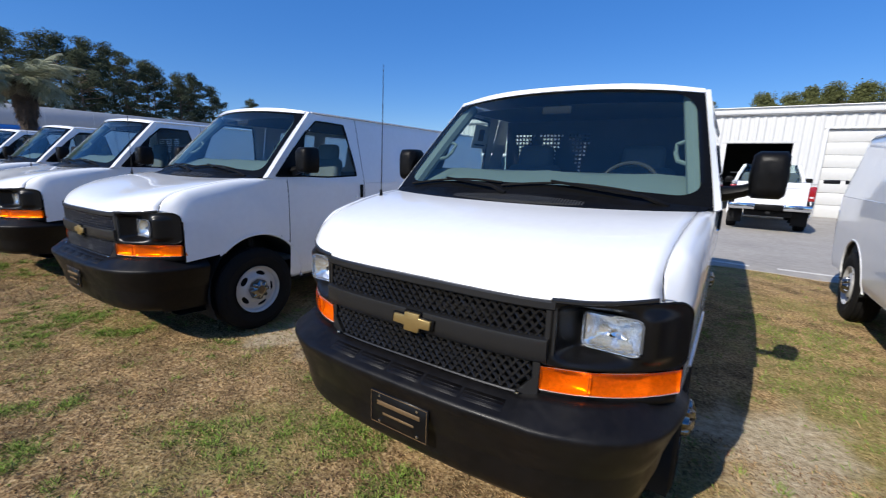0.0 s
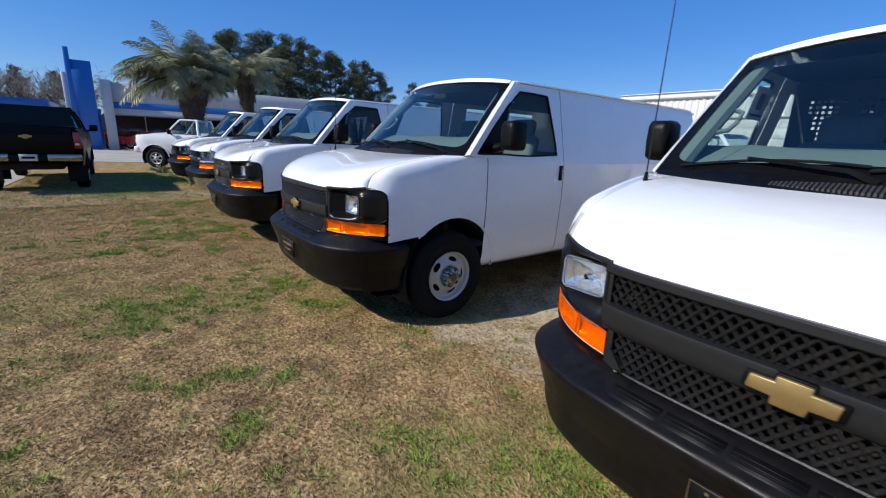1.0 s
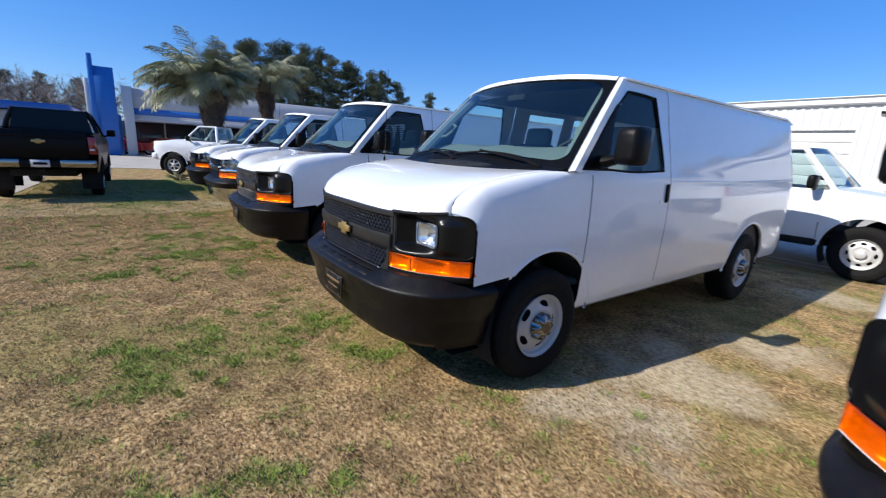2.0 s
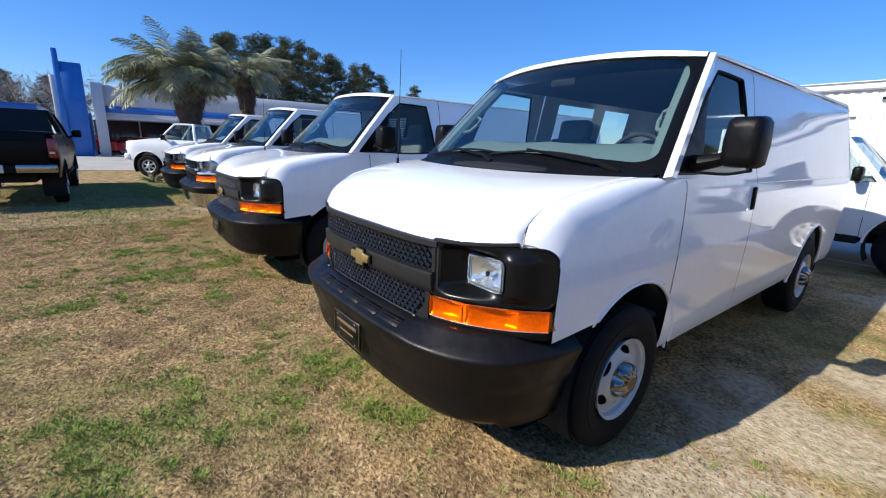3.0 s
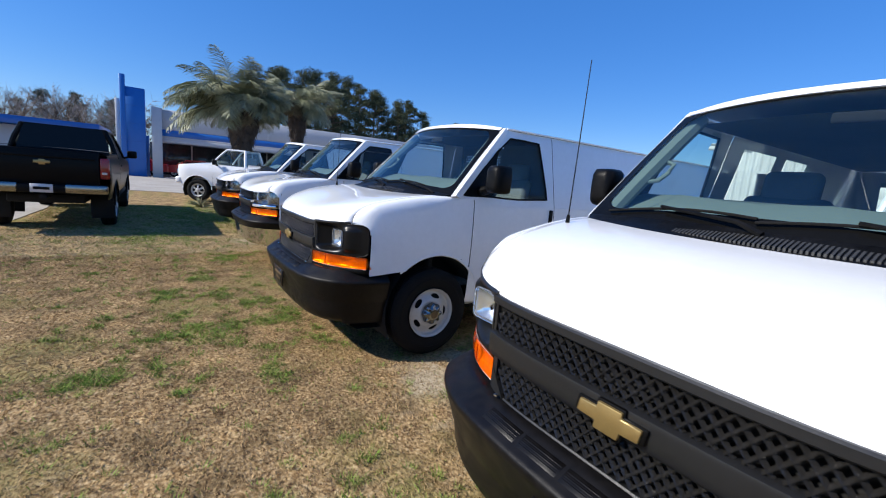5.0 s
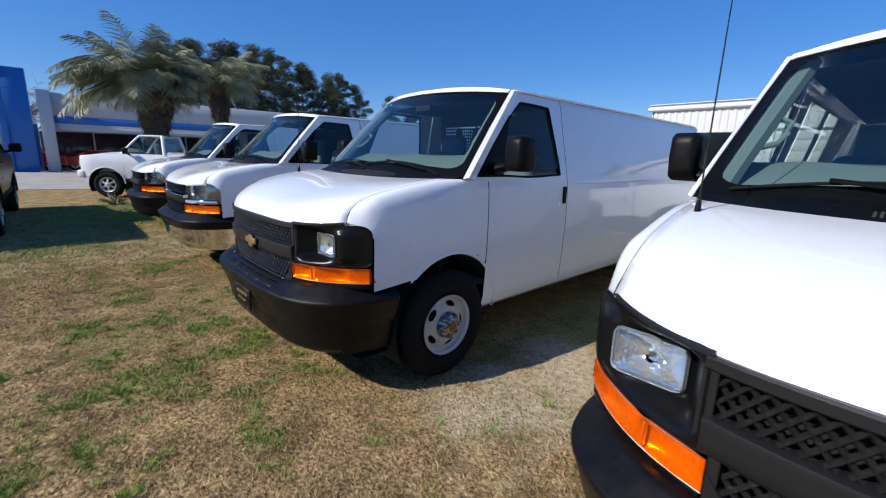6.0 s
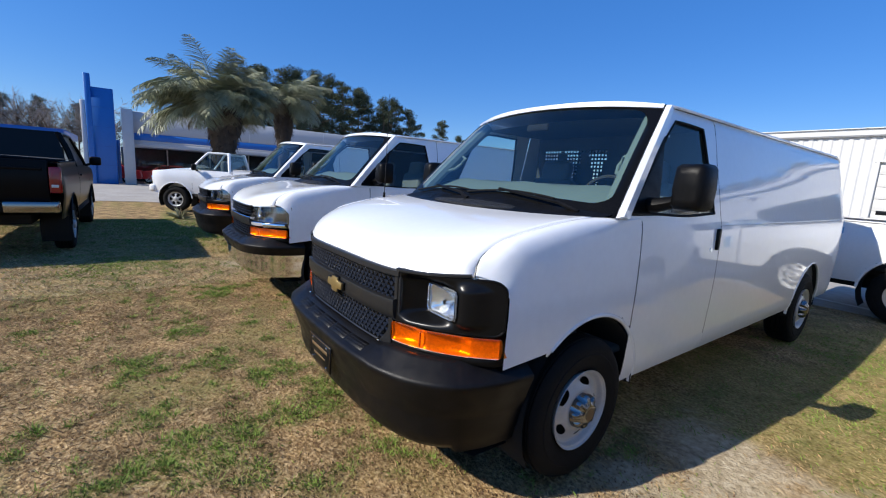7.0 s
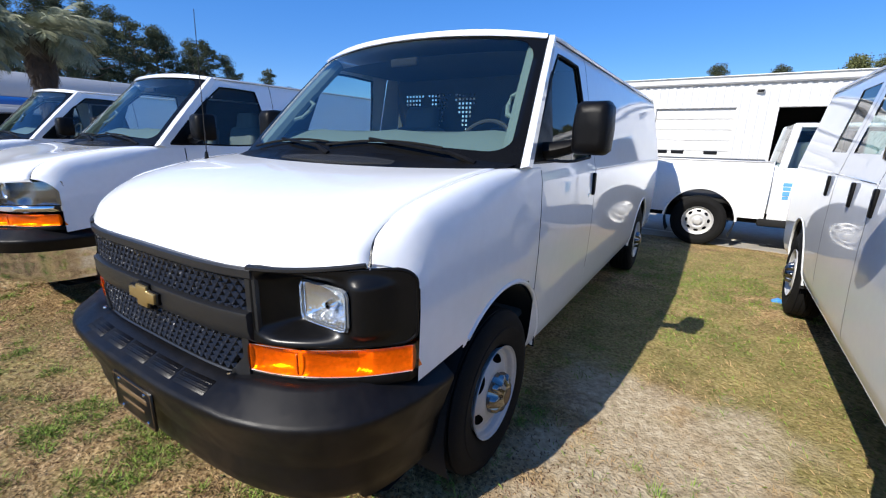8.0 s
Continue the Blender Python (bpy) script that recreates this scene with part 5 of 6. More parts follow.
def pickup(name, label, at, yaw, paint, wheelbase, cab=(1.45, 3.0), r=0.39, lift=0.0, rim="alloy", cap=None, chrome_rear=True, grille_mat=CHROME, nose=0.98, rear_mat=None, gap=0.105, hood=0.0):
    root = thing(name, label, "pickup truck", pose(*at, 0, 0, yaw))
    hub, rear = nose, nose + wheelbase
    L = rear + 1.15
    W = 0.985
    inside = (0, L / 2, 0.8)
    zt = lambda y: np.interp(y, [0, 0.15, 0.8, cab[0] - 0.1, cab[1], cab[1] + 0.02, L], [1.05 + hood, 1.12 + hood, 1.19 + hood, 1.25 + hood * 0.5, 1.26, 1.335, 1.335]) + lift
    ys = np.unique(np.concatenate([np.linspace(0.10, cab[0] + 0.1, 30), [cab[0] + 0.10, cab[0] + 0.107], np.linspace(cab[0] + 0.14, cab[1] - 0.005, 26), [cab[1], cab[1] + 0.03], np.linspace(cab[1] + 0.06, L - 0.03, 48)]).round(4))
    fs = np.linspace(0, 1, 26)
    Y0 = np.repeat(ys[:, None], len(fs), 1)
    Z0 = 0.50 + lift * 0.8 + (zt(ys)[:, None] - 0.50 - lift * 0.8) * fs[None]

    def sx(y, z):
        f = np.clip((z - 0.5 - lift) / 0.75, 0, 1)
        x = W - 0.05 * np.clip((0.62 - f) / 0.62, 0, 1) ** 2 - 0.045 * np.clip((f - 0.62) / 0.38, 0, 1) ** 2
        return x - 0.10 * np.clip((0.5 - y) / 0.5, 0, 1) ** 2.2 - 0.03 * np.clip((y - L + 0.15) / 0.15, 0, 1) ** 2

    def sd(y, z):
        return np.minimum(np.hypot(y - hub, z - r - 0.02) - r - gap, np.hypot(y - rear, z - r - 0.02) - r - gap)
    Y, Z = snapped(Y0, Z0, sd, 0.020)
    edge = np.isin(Y0.round(4), [round(float(v), 4) for v in (cab[0] + 0.1, cab[0] + 0.107, cab[1], cab[1] + 0.03)])
    Y = np.where(edge, Y0, Y)
    cy, cz = mid(Y0), mid(Z0)
    solid = sd(cy, cz) > 0
    front, doorp, bed = cy < cab[0] + 0.1, (cy > cab[0] + 0.107) & (cy < cab[1]), cy > cab[1] + 0.03
    for side in (1, -1):
        P = np.stack([sx(Y, Z), Y, Z], -1)
        P = P if side > 0 else both(P)
        part("fender", sheet("fender", P, paint, solid & front, inside), root)
        d = part("door", sheet("door", P, paint, solid & doorp, inside), root)
        part("bed_side", sheet("bed_side", P, paint, solid & bed, inside), root)
        part("handle", block("handle", (0.03, 0.15, 0.035), GLOSSBLACK if paint == BLACKPAINT else paint, (side * (W + 0.005), cab[1] - 0.28, 1.08 + lift), 0.01, 2), d)
        mir = part("mirror", block("mirror", (0.22, 0.11, 0.20), PLASTIC, (side * (W + 0.14), cab[0] + 0.24, 1.36 + lift), 0.045, 3), d, "black door mirror")
        part("mirror_arm", tube("mirror_arm", [(side * (W - 0.05), cab[0] + 0.26, 1.25 + lift), (side * (W + 0.08), cab[0] + 0.25, 1.30 + lift)], 0.03, PLASTIC, 8), mir)
        for h in (hub, rear):
            part("wheel_well", sheet("wheel_well", [[(side * x, h + (r + gap - 0.005) * math.cos(a), r + 0.02 + (r + gap - 0.005) * math.sin(a)) for x in (0.955, 0.58)] for a in np.linspace(-0.5, math.pi + 0.5, 20)], DARK), root)
            part("arch_lip", tube("arch_lip", [(side * (float(sx(h + (r + gap) * math.cos(a), 0.9 + lift)) - 0.012), h + (r + gap) * math.cos(a), r + 0.02 + (r + gap) * math.sin(a)) for a in np.linspace(0.05, math.pi - 0.05, 20)], 0.018, paint, 6), root)
            wheel_parts(root, (side * 0.945, h, r), side, rim, r, 0.26)
        part("rocker", block("rocker", (0.10, cab[1] - cab[0], 0.12), DARK, (side * 0.90, (cab[0] + cab[1]) / 2 + 0.1, 0.46 + lift * 0.8), 0.02, 1), root)
        # head and tail lamps
        hl = part("headlamp", block("headlamp", (0.30, 0.10, 0.19), REFLECTOR, (side * 0.72, 0.085, 0.93 + lift), 0.03, 2), root, "clear headlamp")
        part("lens", block("lens", (0.31, 0.012, 0.20), LENS, (side * 0.72, 0.03, 0.93 + lift), 0.004, 1), hl)
        tl = part("tail_lamp", block("tail_lamp", (0.15, 0.09, 0.40), REDLENS, (side * (W - 0.10), L - 0.025, 1.06 + lift), 0.03, 3), root, "red tail lamp")
        part("tail_lamp_white", block("tail_lamp_white", (0.09, 0.02, 0.05), mat_white_lens, (side * (W - 0.105), L + 0.014, 0.97 + lift), 0.008, 1), tl)
    # bonnet, grille, bumpers
    us, vs = np.linspace(-1, 1, 21), np.linspace(0, 1, 14)
    H = np.array([[(u * float(sx(0.12 + (cab[0] + 0.08 - 0.12) * v, 1.2 + lift)) * 0.985, 0.12 + (cab[0] + 0.08 - 0.12) * v - 0.08 * (1 - u * u) * (1 - v), zt(0.12 + (cab[0] - 0.04) * v) + 0.055 * (1 - abs(u) ** 3) - 0.07 * (1 - v) ** 4) for u in us] for v in vs])
    part("bonnet", sheet("bonnet", H, paint, None, (0, 0.8, 0.5)), root)
    g = part("grille", block("grille", (1.10, 0.08, 0.30), GLOSSBLACK, (0, 0.06, 0.90 + lift), 0.03, 2), root)
    for z in (0.83, 0.91, 0.98):
        part("grille_bar", block("grille_bar", (1.08, 0.05, 0.03), grille_mat, (0, 0.03, z + lift), 0.01, 1), g)
    part("front_panel", block("front_panel", (1.80, 0.10, 0.40), paint, (0, 0.17, 0.88 + lift), 0.04, 2), root)
    part("front_bumper", block("front_bumper", (1.90, 0.22, 0.24), grille_mat if paint != WHITE else paint, (0, 0.09, 0.62 + lift), 0.06, 3), root)
    # cab: roof, pillars, panes
    y0, y1 = cab
    zb, zr = 1.25 + lift, 1.85 + lift
    fr, rr_ = y0 + 0.52, y1 - 0.13
    R = np.array([[(0.70 * u, fr - 0.05 * (1 - u * u) + (rr_ - fr + 0.05 * (1 - u * u)) * v, zr + 0.045 * (1 - abs(u) ** 3) * (1 - 0.5 * (2 * v - 1) ** 4)) for u in np.linspace(-1, 1, 17)] for v in np.linspace(0, 1, 14)])
    part("roof", sheet("roof", R, paint, None, inside), root)
    for side in (1, -1):
        for name_, a, b, w in (("pillar", (0.915, y0 + 0.0, zb - 0.02), (0.70, fr, zr + 0.004), 0.036), ("pillar", (0.915, y1 - 0.07, zb - 0.02), (0.70, rr_ - 0.03, zr + 0.004), 0.052)):
            part(name_, tube(name_, [a, [(p + q) / 2 + o for p, q, o in zip(a, b, (side * 0 + 0.02, 0, 0.01))], b] if side > 0 else [(-a[0], a[1], a[2]), (-(a[0] + b[0]) / 2 - 0.02, (a[1] + b[1]) / 2, (a[2] + b[2]) / 2 + 0.01), (-b[0], b[1], b[2])], w, paint, 8), root)
        part("roof_rail", tube("roof_rail", [(side * 0.70, fr, zr), (side * 0.705, (fr + rr_) / 2, zr + 0.005), (side * 0.70, rr_, zr)], 0.035, paint, 8), root)
        part("window_pane", mesh_of("window_pane", [(side * 0.90, y0 + 0.12, zb), (side * 0.705, fr + 0.05, zr - 0.02), (side * 0.705, rr_ - 0.06, zr - 0.02), (side * 0.90, y1 - 0.10, zb)], [(0, 1, 2, 3)], GLOSSBLACK if paint == BLACKPAINT else SIDEGLASS, False, inside), root, "tinted side glass")
    part("windscreen", sheet("windscreen", [[(u * (0.88 - 0.19 * v), y0 - 0.02 + (fr - y0) * v - 0.09 * (1 - u * u) * (1 - 0.4 * v) + 0.02, zb + 0.0 + (zr + 0.03 * (1 - u * u) - zb) * v) for u in np.linspace(-1, 1, 13)] for v in np.linspace(0, 1, 7)], WSCREEN, None, (0, y1, 1.3)), root, "windscreen")
    part("rear_window", sheet("rear_window", [[(u * (0.80 - 0.12 * v), y1 - 0.04 - 0.10 * v, zb + 0.05 + (zr - 0.02 - zb) * v) for u in (-1, 0, 1)] for v in (0, 0.5, 1)], GLOSSBLACK if paint == BLACKPAINT else SIDEGLASS, None, (0, y0, 1.4)), root, "dark rear window")
    part("cab_back", block("cab_back", (1.76, 0.04, zb - 0.55), paint, (0, y1, (zb + 0.55) / 2 + 0.03), 0.01, 1), root)
    part("cab_floor", block("cab_floor", (1.7, y1 - 0.3, 0.06), DARK, (0, (y1 + 0.3) / 2, 0.58 + lift), 0.01, 1), root)
    part("dashboard", block("dashboard", (1.6, 0.35, 0.22), INTERIOR, (0, y0 + 0.22, zb - 0.06), 0.06, 2), root)
    part("bench_seat", block("bench_seat", (1.5, 0.20, 0.75), SEAT, (0, y1 - 0.35, zb + 0.0), 0.07, 2), root)
    # bed
    part("bed_floor", block("bed_floor", (1.80, L - y1 - 0.1, 0.06), DARK, (0, (L + y1) / 2, 0.72 + lift), 0.01, 1), root)
    for side in (1, -1):
        part("bed_rail", block("bed_rail", (0.10, L - y1 - 0.08, 0.025), PLASTIC if paint == BLACKPAINT else STEEL, (side * (W - 0.085), (L + y1) / 2, 1.330 + lift), 0.010, 2), root)
    tg = part("tailgate", block("tailgate", (1.62, 0.07, 0.66), paint, (0, L - 0.03, 1.02 + lift), 0.025, 3), root)
    part("tailgate_ridge", block("tailgate_ridge", (1.5, 0.02, 0.05), paint, (0, L + 0.008, 1.22 + lift), 0.01, 2), tg)
    part("tailgate_handle", block("tailgate_handle", (0.22, 0.02, 0.08), GLOSSBLACK, (0, L + 0.01, 1.13 + lift), 0.01, 1), tg)
    bm_ = rear_mat or (CHROME if chrome_rear else PLASTIC)
    rb = part("rear_bumper", block("rear_bumper", (0.62, 0.20, 0.17), bm_, (0.62, L + 0.07, 0.66 + lift), 0.03, 3), root, "rear step bumper")
    part("bumper_end", block("bumper_end", (0.62, 0.20, 0.17), bm_, (-0.62, L + 0.07, 0.66 + lift), 0.03, 3), rb)
    part("bumper_step", block("bumper_step", (0.70, 0.19, 0.15), PLASTIC, (0, L + 0.07, 0.65 + lift), 0.02, 2), rb)
    part("hitch", block("hitch", (0.10, 0.25, 0.08), DARK, (0, L - 0.02, 0.50 + lift), 0.01, 1), root)
    part("chassis", block("chassis", (1.1, L - 0.5, 0.16), DARK, (0, L / 2, 0.46 + lift * 0.9), 0.02, 1), root)
    if cap:
        cap(root, y1, L, lift, W)
    return root


mat_white_lens = mat("white_lens", (0.62, 0.60, 0.58), 0.2, 0, 0.1, 12, coat=0.5)
MARKBLUE = mat("blue_mark", (0.10, 0.32, 0.55), 0.5, 0, 0.1, 10)


def soft_cover(root, y1, L, lift, W):
    part("bed_cover", sheet("bed_cover", [[(u * (W - 0.06), y, 1.372 + lift + 0.02 * (1 - u * u)) for u in np.linspace(-1, 1, 9)] for y in np.linspace(y1 + 0.05, L - 0.02, 6)], DARK, None, (0, L / 2, 0)), root, "dark soft bed cover")


def tailgate_marks(truck, L, lift, gold=True):
    part("emblem", prism("emblem", bow_tie(0.115), 0.02, GOLD, 0.004), truck, "gold emblem", pose(0, L + 0.022, 1.12 + lift, 0, 0, 180))
    part("rear_plate", block("rear_plate", (0.305, 0.01, 0.152), mat_white_lens, (0, L + 0.172, 0.66 + lift), 0.003, 1), truck, "pale plate")
    part("plate_bar", block("plate_bar", (0.22, 0.004, 0.05), PLASTIC, (0, L + 0.179, 0.66 + lift), 0, 1), truck)


black = pickup("pickup_truck", "lifted black pickup with gold tailgate emblem on the lawn", (-15.88, -2.78, 0), -90, BLACKPAINT, 3.95, (1.45, 3.75), 0.42, 0.16, "alloy", soft_cover, rear_mat=SMOKE)
tailgate_marks(black, 0.98 + 3.95 + 1.15, 0.16)
pickup("pickup_truck", "white single-cab pickup parked at the end of the row", (-19.0, -0.07, 0), -30, WHITE, 3.2, (1.25, 2.60), 0.41, 0.13, "alloy", nose=0.80, gap=0.12, hood=0.07)
work = pickup("pickup_truck", "white work pickup parked across behind the vans", (2.49, 8.02, 0), 90, WHITE, 3.40, (1.42, 3.52), 0.39, 0.0, "steel", None, False)
for k, (h, z) in enumerate(((0.05, 1.03), (0.05, 0.97), (0.06, 0.90), (0.04, 0.84))):
    part("door_mark", block("door_mark", (0.004, 0.10 - 0.01 * k, h), MARKBLUE, (-0.988, 3.36, z), 0, 1), work)
sticker = part("bed_sticker", block("bed_sticker", (0.004, 0.12, 0.11), MARKBLUE, (-0.964, 5.17, 1.18), 0, 1), work, "small blue and orange sticker")
part("sticker_mark", block("sticker_mark", (0.002, 0.06, 0.06), GOLD, (-0.967, 5.165, 1.18), 0, 1), sticker)
pickup("pickup_truck", "white pickup seen from behind, parked before the workshop", (5.88, 19.35, 0), 178, WHITE, 3.6, (1.45, 3.2), 0.39, 0.06, "alloy")

# ---- workshop with roller doors ----
SIDING = mat("white_metal_siding", (0.56, 0.56, 0.55), 0.55, 0, 0.04, 0.9, 0.05, 30)
DOORWHITE = mat("white_roller_door", (0.53, 0.525, 0.505), 0.5, 0, 0.05, 1.2)
ROOFMETAL = mat("grey_roof_metal", (0.62, 0.62, 0.60), 0.5, 0.1, 0.08, 1.0)


def workshop():
    root = thing("workshop", "long white metal workshop with roller doors", "building")
    x0, x1, y0, zt = -9.5, 40.0, 21.0, 4.05
    bays = [(-7.6, -5.9, 3.0, "open"), (-4.6, -1.55, 3.1, "door"), (-0.25, 2.6, 3.1, "open"), (4.4, 6.75, 2.9, "open"), (7.65, 11.0, 3.43, "door"), (12.4, 15.6, 3.43, "door"), (17.5, 20.5, 3.1, "door")]
    # ribbed wall pieces between and above the bays
    def wall(a, b, za, zb):
        xs = np.arange(a, b + 1e-6, (b - a) / max(2, round((b - a) / 0.10)) / 2)
        P = [[(x, y0 - (0.035 if (round((x - x0) / 0.15) % 2) else 0.0), z) for z in (za, zb)] for x in xs]
        part("wall", sheet("wall", P, SIDING, None, (10, 30, 2), False), root)
    last = x0
    for a, b, zt_, kind in bays:
        wall(last, a, 0.0, zt)
        wall(a, b, zt_, zt)
        last = b
        for x in (a, b):
            part("jamb", block("jamb", (0.09, 0.30, zt_), SIDING, (x, y0 + 0.12, zt_ / 2), 0.01, 1), root)
        part("lintel", block("lintel", (b - a + 0.2, 0.28, 0.10), SIDING, ((a + b) / 2, y0 + 0.12, zt_ + 0.03), 0.01, 1), root)
        if kind == "door":
            d = part("roller_door", block("roller_door", (b - a, 0.04, 0.02), DOORWHITE, ((a + b) / 2, y0 + 0.12, zt_ - 0.01), 0.004, 1), root)
            n = 7
            for k in range(n):
                h = (zt_ - 0.02) / n
                part("panel", block("panel", (b - a - 0.06, 0.045, h - 0.010), DOORWHITE, ((a + b) / 2, y0 + 0.12, h * (k + 0.5)), 0.012, 2), d)
            for x in (a + 0.35, a + 1.0, b - 0.8):
                part("door_window", block("door_window", (0.50, 0.02, 0.15), GLOSSBLACK, (x + 0.1, y0 + 0.092, zt_ * 0.41), 0.02, 2), d, "small dark window")
    wall(last, x1, 0.0, zt)
    part("gutter", tube("gutter", [(x0 - 0.2, y0 - 0.10, zt + 0.05), (x1, y0 - 0.10, zt + 0.05)], 0.10, SIDING, 8), root)
    part("eave_trim", block("eave_trim", (x1 - x0 + 0.3, 0.12, 0.16), ROOFMETAL, ((x0 + x1) / 2, y0 - 0.06, zt + 0.20), 0.02, 1), root)
    part("roof", sheet("roof", [[(x, y, zt + 0.25 + 0.04 * (y - y0)) for y in (y0 - 0.2, y0 + 14)] for x in np.linspace(x0 - 0.2, x1, 30)], ROOFMETAL), root)
    part("gable_wall", block("gable_wall", (0.1, 14, zt), SIDING, (x0, y0 + 7, zt / 2), 0.01, 1), root)
    # back wall painted near black for the unlit inside of the open bays
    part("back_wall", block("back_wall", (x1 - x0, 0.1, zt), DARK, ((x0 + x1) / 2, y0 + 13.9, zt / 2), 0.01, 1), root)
    part("floor_slab", block("floor_slab", (x1 - x0, 14, 0.04), CONCRETE, ((x0 + x1) / 2, y0 + 7.1, 0.0), 0, 1), root)
    for x in (0.0, 3.4, 11.6):
        lamp = part("wall_lamp", block("wall_lamp", (0.28, 0.14, 0.18), ROOFMETAL, (x - 0.9, y0 - 0.08, 3.72), 0.03, 2), root, "small wall lamp")
        part("lamp_glass", block("lamp_glass", (0.22, 0.03, 0.10), GLOSSBLACK, (x - 0.9, y0 - 0.16, 3.70), 0.01, 1), lamp)
    for x in (-6.7, 1.2, 5.6):
        part("shelf", block("shelf", (1.6, 0.5, 0.05), ROOFMETAL, (x, y0 + 6.5, 1.7), 0.01, 1), root)
        part("tool_cabinet", block("tool_cabinet", (0.8, 0.5, 1.0), REDLENS, (x + 0.3, y0 + 6.5, 0.52), 0.02, 1), root)
    return root


workshop()

# ---- dealership ----
FASCIA = mat("pale_grey_panel", (0.46, 0.465, 0.48), 0.5, 0, 0.05, 0.6)
BLUE = mat("blue_panel", (0.012, 0.125, 0.43), 0.4, 0, 0.06, 1.0)
BLUE_DARK = mat("deep_blue_panel", (0.012, 0.10, 0.36), 0.4, 0, 0.06, 1.0)
SHOWGLASS = mat("dark_showroom_glass", (0.03, 0.035, 0.04), 0.08, 0, 0.3, 0.7)


def dealership():
    root = thing("dealership", "low pale dealership with a blue stripe and canopy", "building")
    x0 = -37.0
    part("fascia", block("fascia", (0.5, 46, 1.40), FASCIA, (x0 - 0.25, 21.6, 4.15), 0.02, 1), root)
    for k in range(16):
        part("panel_joint", block("panel_joint", (0.02, 0.03, 1.36), ROOFMETAL, (x0 + 0.003, 0.6 + 2.9 * k, 4.15), 0, 1), root)
    part("stripe", block("stripe", (0.56, 46, 0.45), BLUE, (x0 - 0.24, 21.6, 3.22), 0.01, 1), root, "blue stripe")
    part("soffit", block("soffit", (5.0, 46, 0.15), FASCIA, (x0 - 2.5, 21.6, 2.93), 0.01, 1), root)
    part("lintel", block("lintel", (0.4, 46, 0.32), FASCIA, (x0 - 0.2, 21.6, 2.72), 0.01, 1), root)
    part("column", block("column", (0.55, 0.62, 4.9), FASCIA, (x0 + 0.2, -1.12, 2.45), 0.02, 1), root, "pale panelled column")
    part("column", block("column", (0.55, 0.30, 2.9), BLUE_DARK, (x0 - 0.8, -1.75, 1.45), 0.02, 1), root)
    for y in (5.2, 11.5, 17.8, 24.1, 30.4):
        part("post", block("post", (0.25, 0.25, 2.9), FASCIA, (x0 - 0.4, y, 1.45), 0.02, 1), root)
    for k in range(14):
        part("showroom_pane", block("showroom_pane", (0.05, 2.9, 2.5), SHOWGLASS, (x0 - 5.0, -0.2 + 3.0 * k, 1.35), 0.01, 1), root)
        part("mullion", block("mullion", (0.1, 0.09, 2.6), ROOFMETAL, (x0 - 4.95, 1.3 + 3.0 * k, 1.35), 0.01, 1), root)
    part("body", block("body", (14, 46, 4.6), FASCIA, (x0 - 12.2, 21.6, 2.3), 0.05, 1), root)
    part("low_roof", block("low_roof", (9, 14, 0.5), BLUE_DARK, (x0 - 6, -11.5, 3.1), 0.02, 1), root)
    part("low_wall", block("low_wall", (8, 13, 2.8), FASCIA, (x0 - 7, -11.5, 1.4), 0.02, 1), root)
    return root


dealership()


def pylon():
    root = thing("sign_pylon", "tall blue sign pylon by the dealership", "sign")
    part("blade", block("blade", (0.6, 0.30, 6.75), BLUE, (-36.6, -3.02, 3.38), 0.02, 1), root)
    part("slab", block("slab", (0.7, 1.15, 6.0), BLUE, (-36.8, -2.35, 3.0), 0.02, 1), root)
    for z in (1.2, 2.4, 3.6, 4.8):
        part("joint", block("joint", (0.01, 1.12, 0.02), BLUE_DARK, (-36.445, -2.35, z), 0, 1), root)
    part("side_fin", block("side_fin", (0.5, 0.25, 5.2), FASCIA, (-37.2, -3.35, 2.6), 0.02, 1), root)


pylon()
REDPAINT = mat("red_paint", (0.45, 0.012, 0.015), 0.3, 0, 0.1, 2, coat=0.8)


def far_car(at, yaw, paint, label):
    root = thing("parked_car", label, "car", pose(*at, 0, 0, yaw))
    prof = [(-2.2, 0.35), (-2.25, 0.65), (-2.1, 0.88), (-1.2, 0.98), (-0.55, 1.42), (0.7, 1.46), (1.5, 1.02), (2.15, 0.95), (2.25, 0.6), (2.2, 0.35)]
    R = [[(x * k, s, 0.35 + (z - 0.35) * (1 if abs(s) < 0.8 else 0.96)) for x, z in prof] for s, k in ((-0.88, 0.96), (-0.80, 1.0), (0.80, 1.0), (0.88, 0.96))]
    part("body", rings("body", R, paint, sharp=30), root)
    for s in (-1, 1):
        part("side_window", block("side_window", (1.7, 0.02, 0.32), GLOSSBLACK, (0.1, s * 0.87, 1.18), 0.05, 1), root)
        for x in (-1.35, 1.35):
            wheel_parts(root, (0, 0, 0), 1).matrix_basis = Matrix.Translation((x, s * 0.86, 0.33)) @ Matrix.Rotation(s * math.pi / 2, 4, 'Z') @ Matrix.Scale(0.84, 4)
    part("windscreen", block("windscreen", (0.03, 1.35, 0.55), GLOSSBLACK, (-0.92, 0, 1.2), 0.01, 1, Matrix.Rotation(0.95, 4, 'Y')), root)
    return root


far_car((-39.5, 1.4, 0), 80, REDPAINT, "red car parked under the dealership canopy")
far_car((-39.8, -2.6, 0), 85, REDPAINT, "dark red car parked beside the column")
far_car((-39.6, 4.6, 0), 80, BLACKPAINT, "black car parked under the dealership canopy")

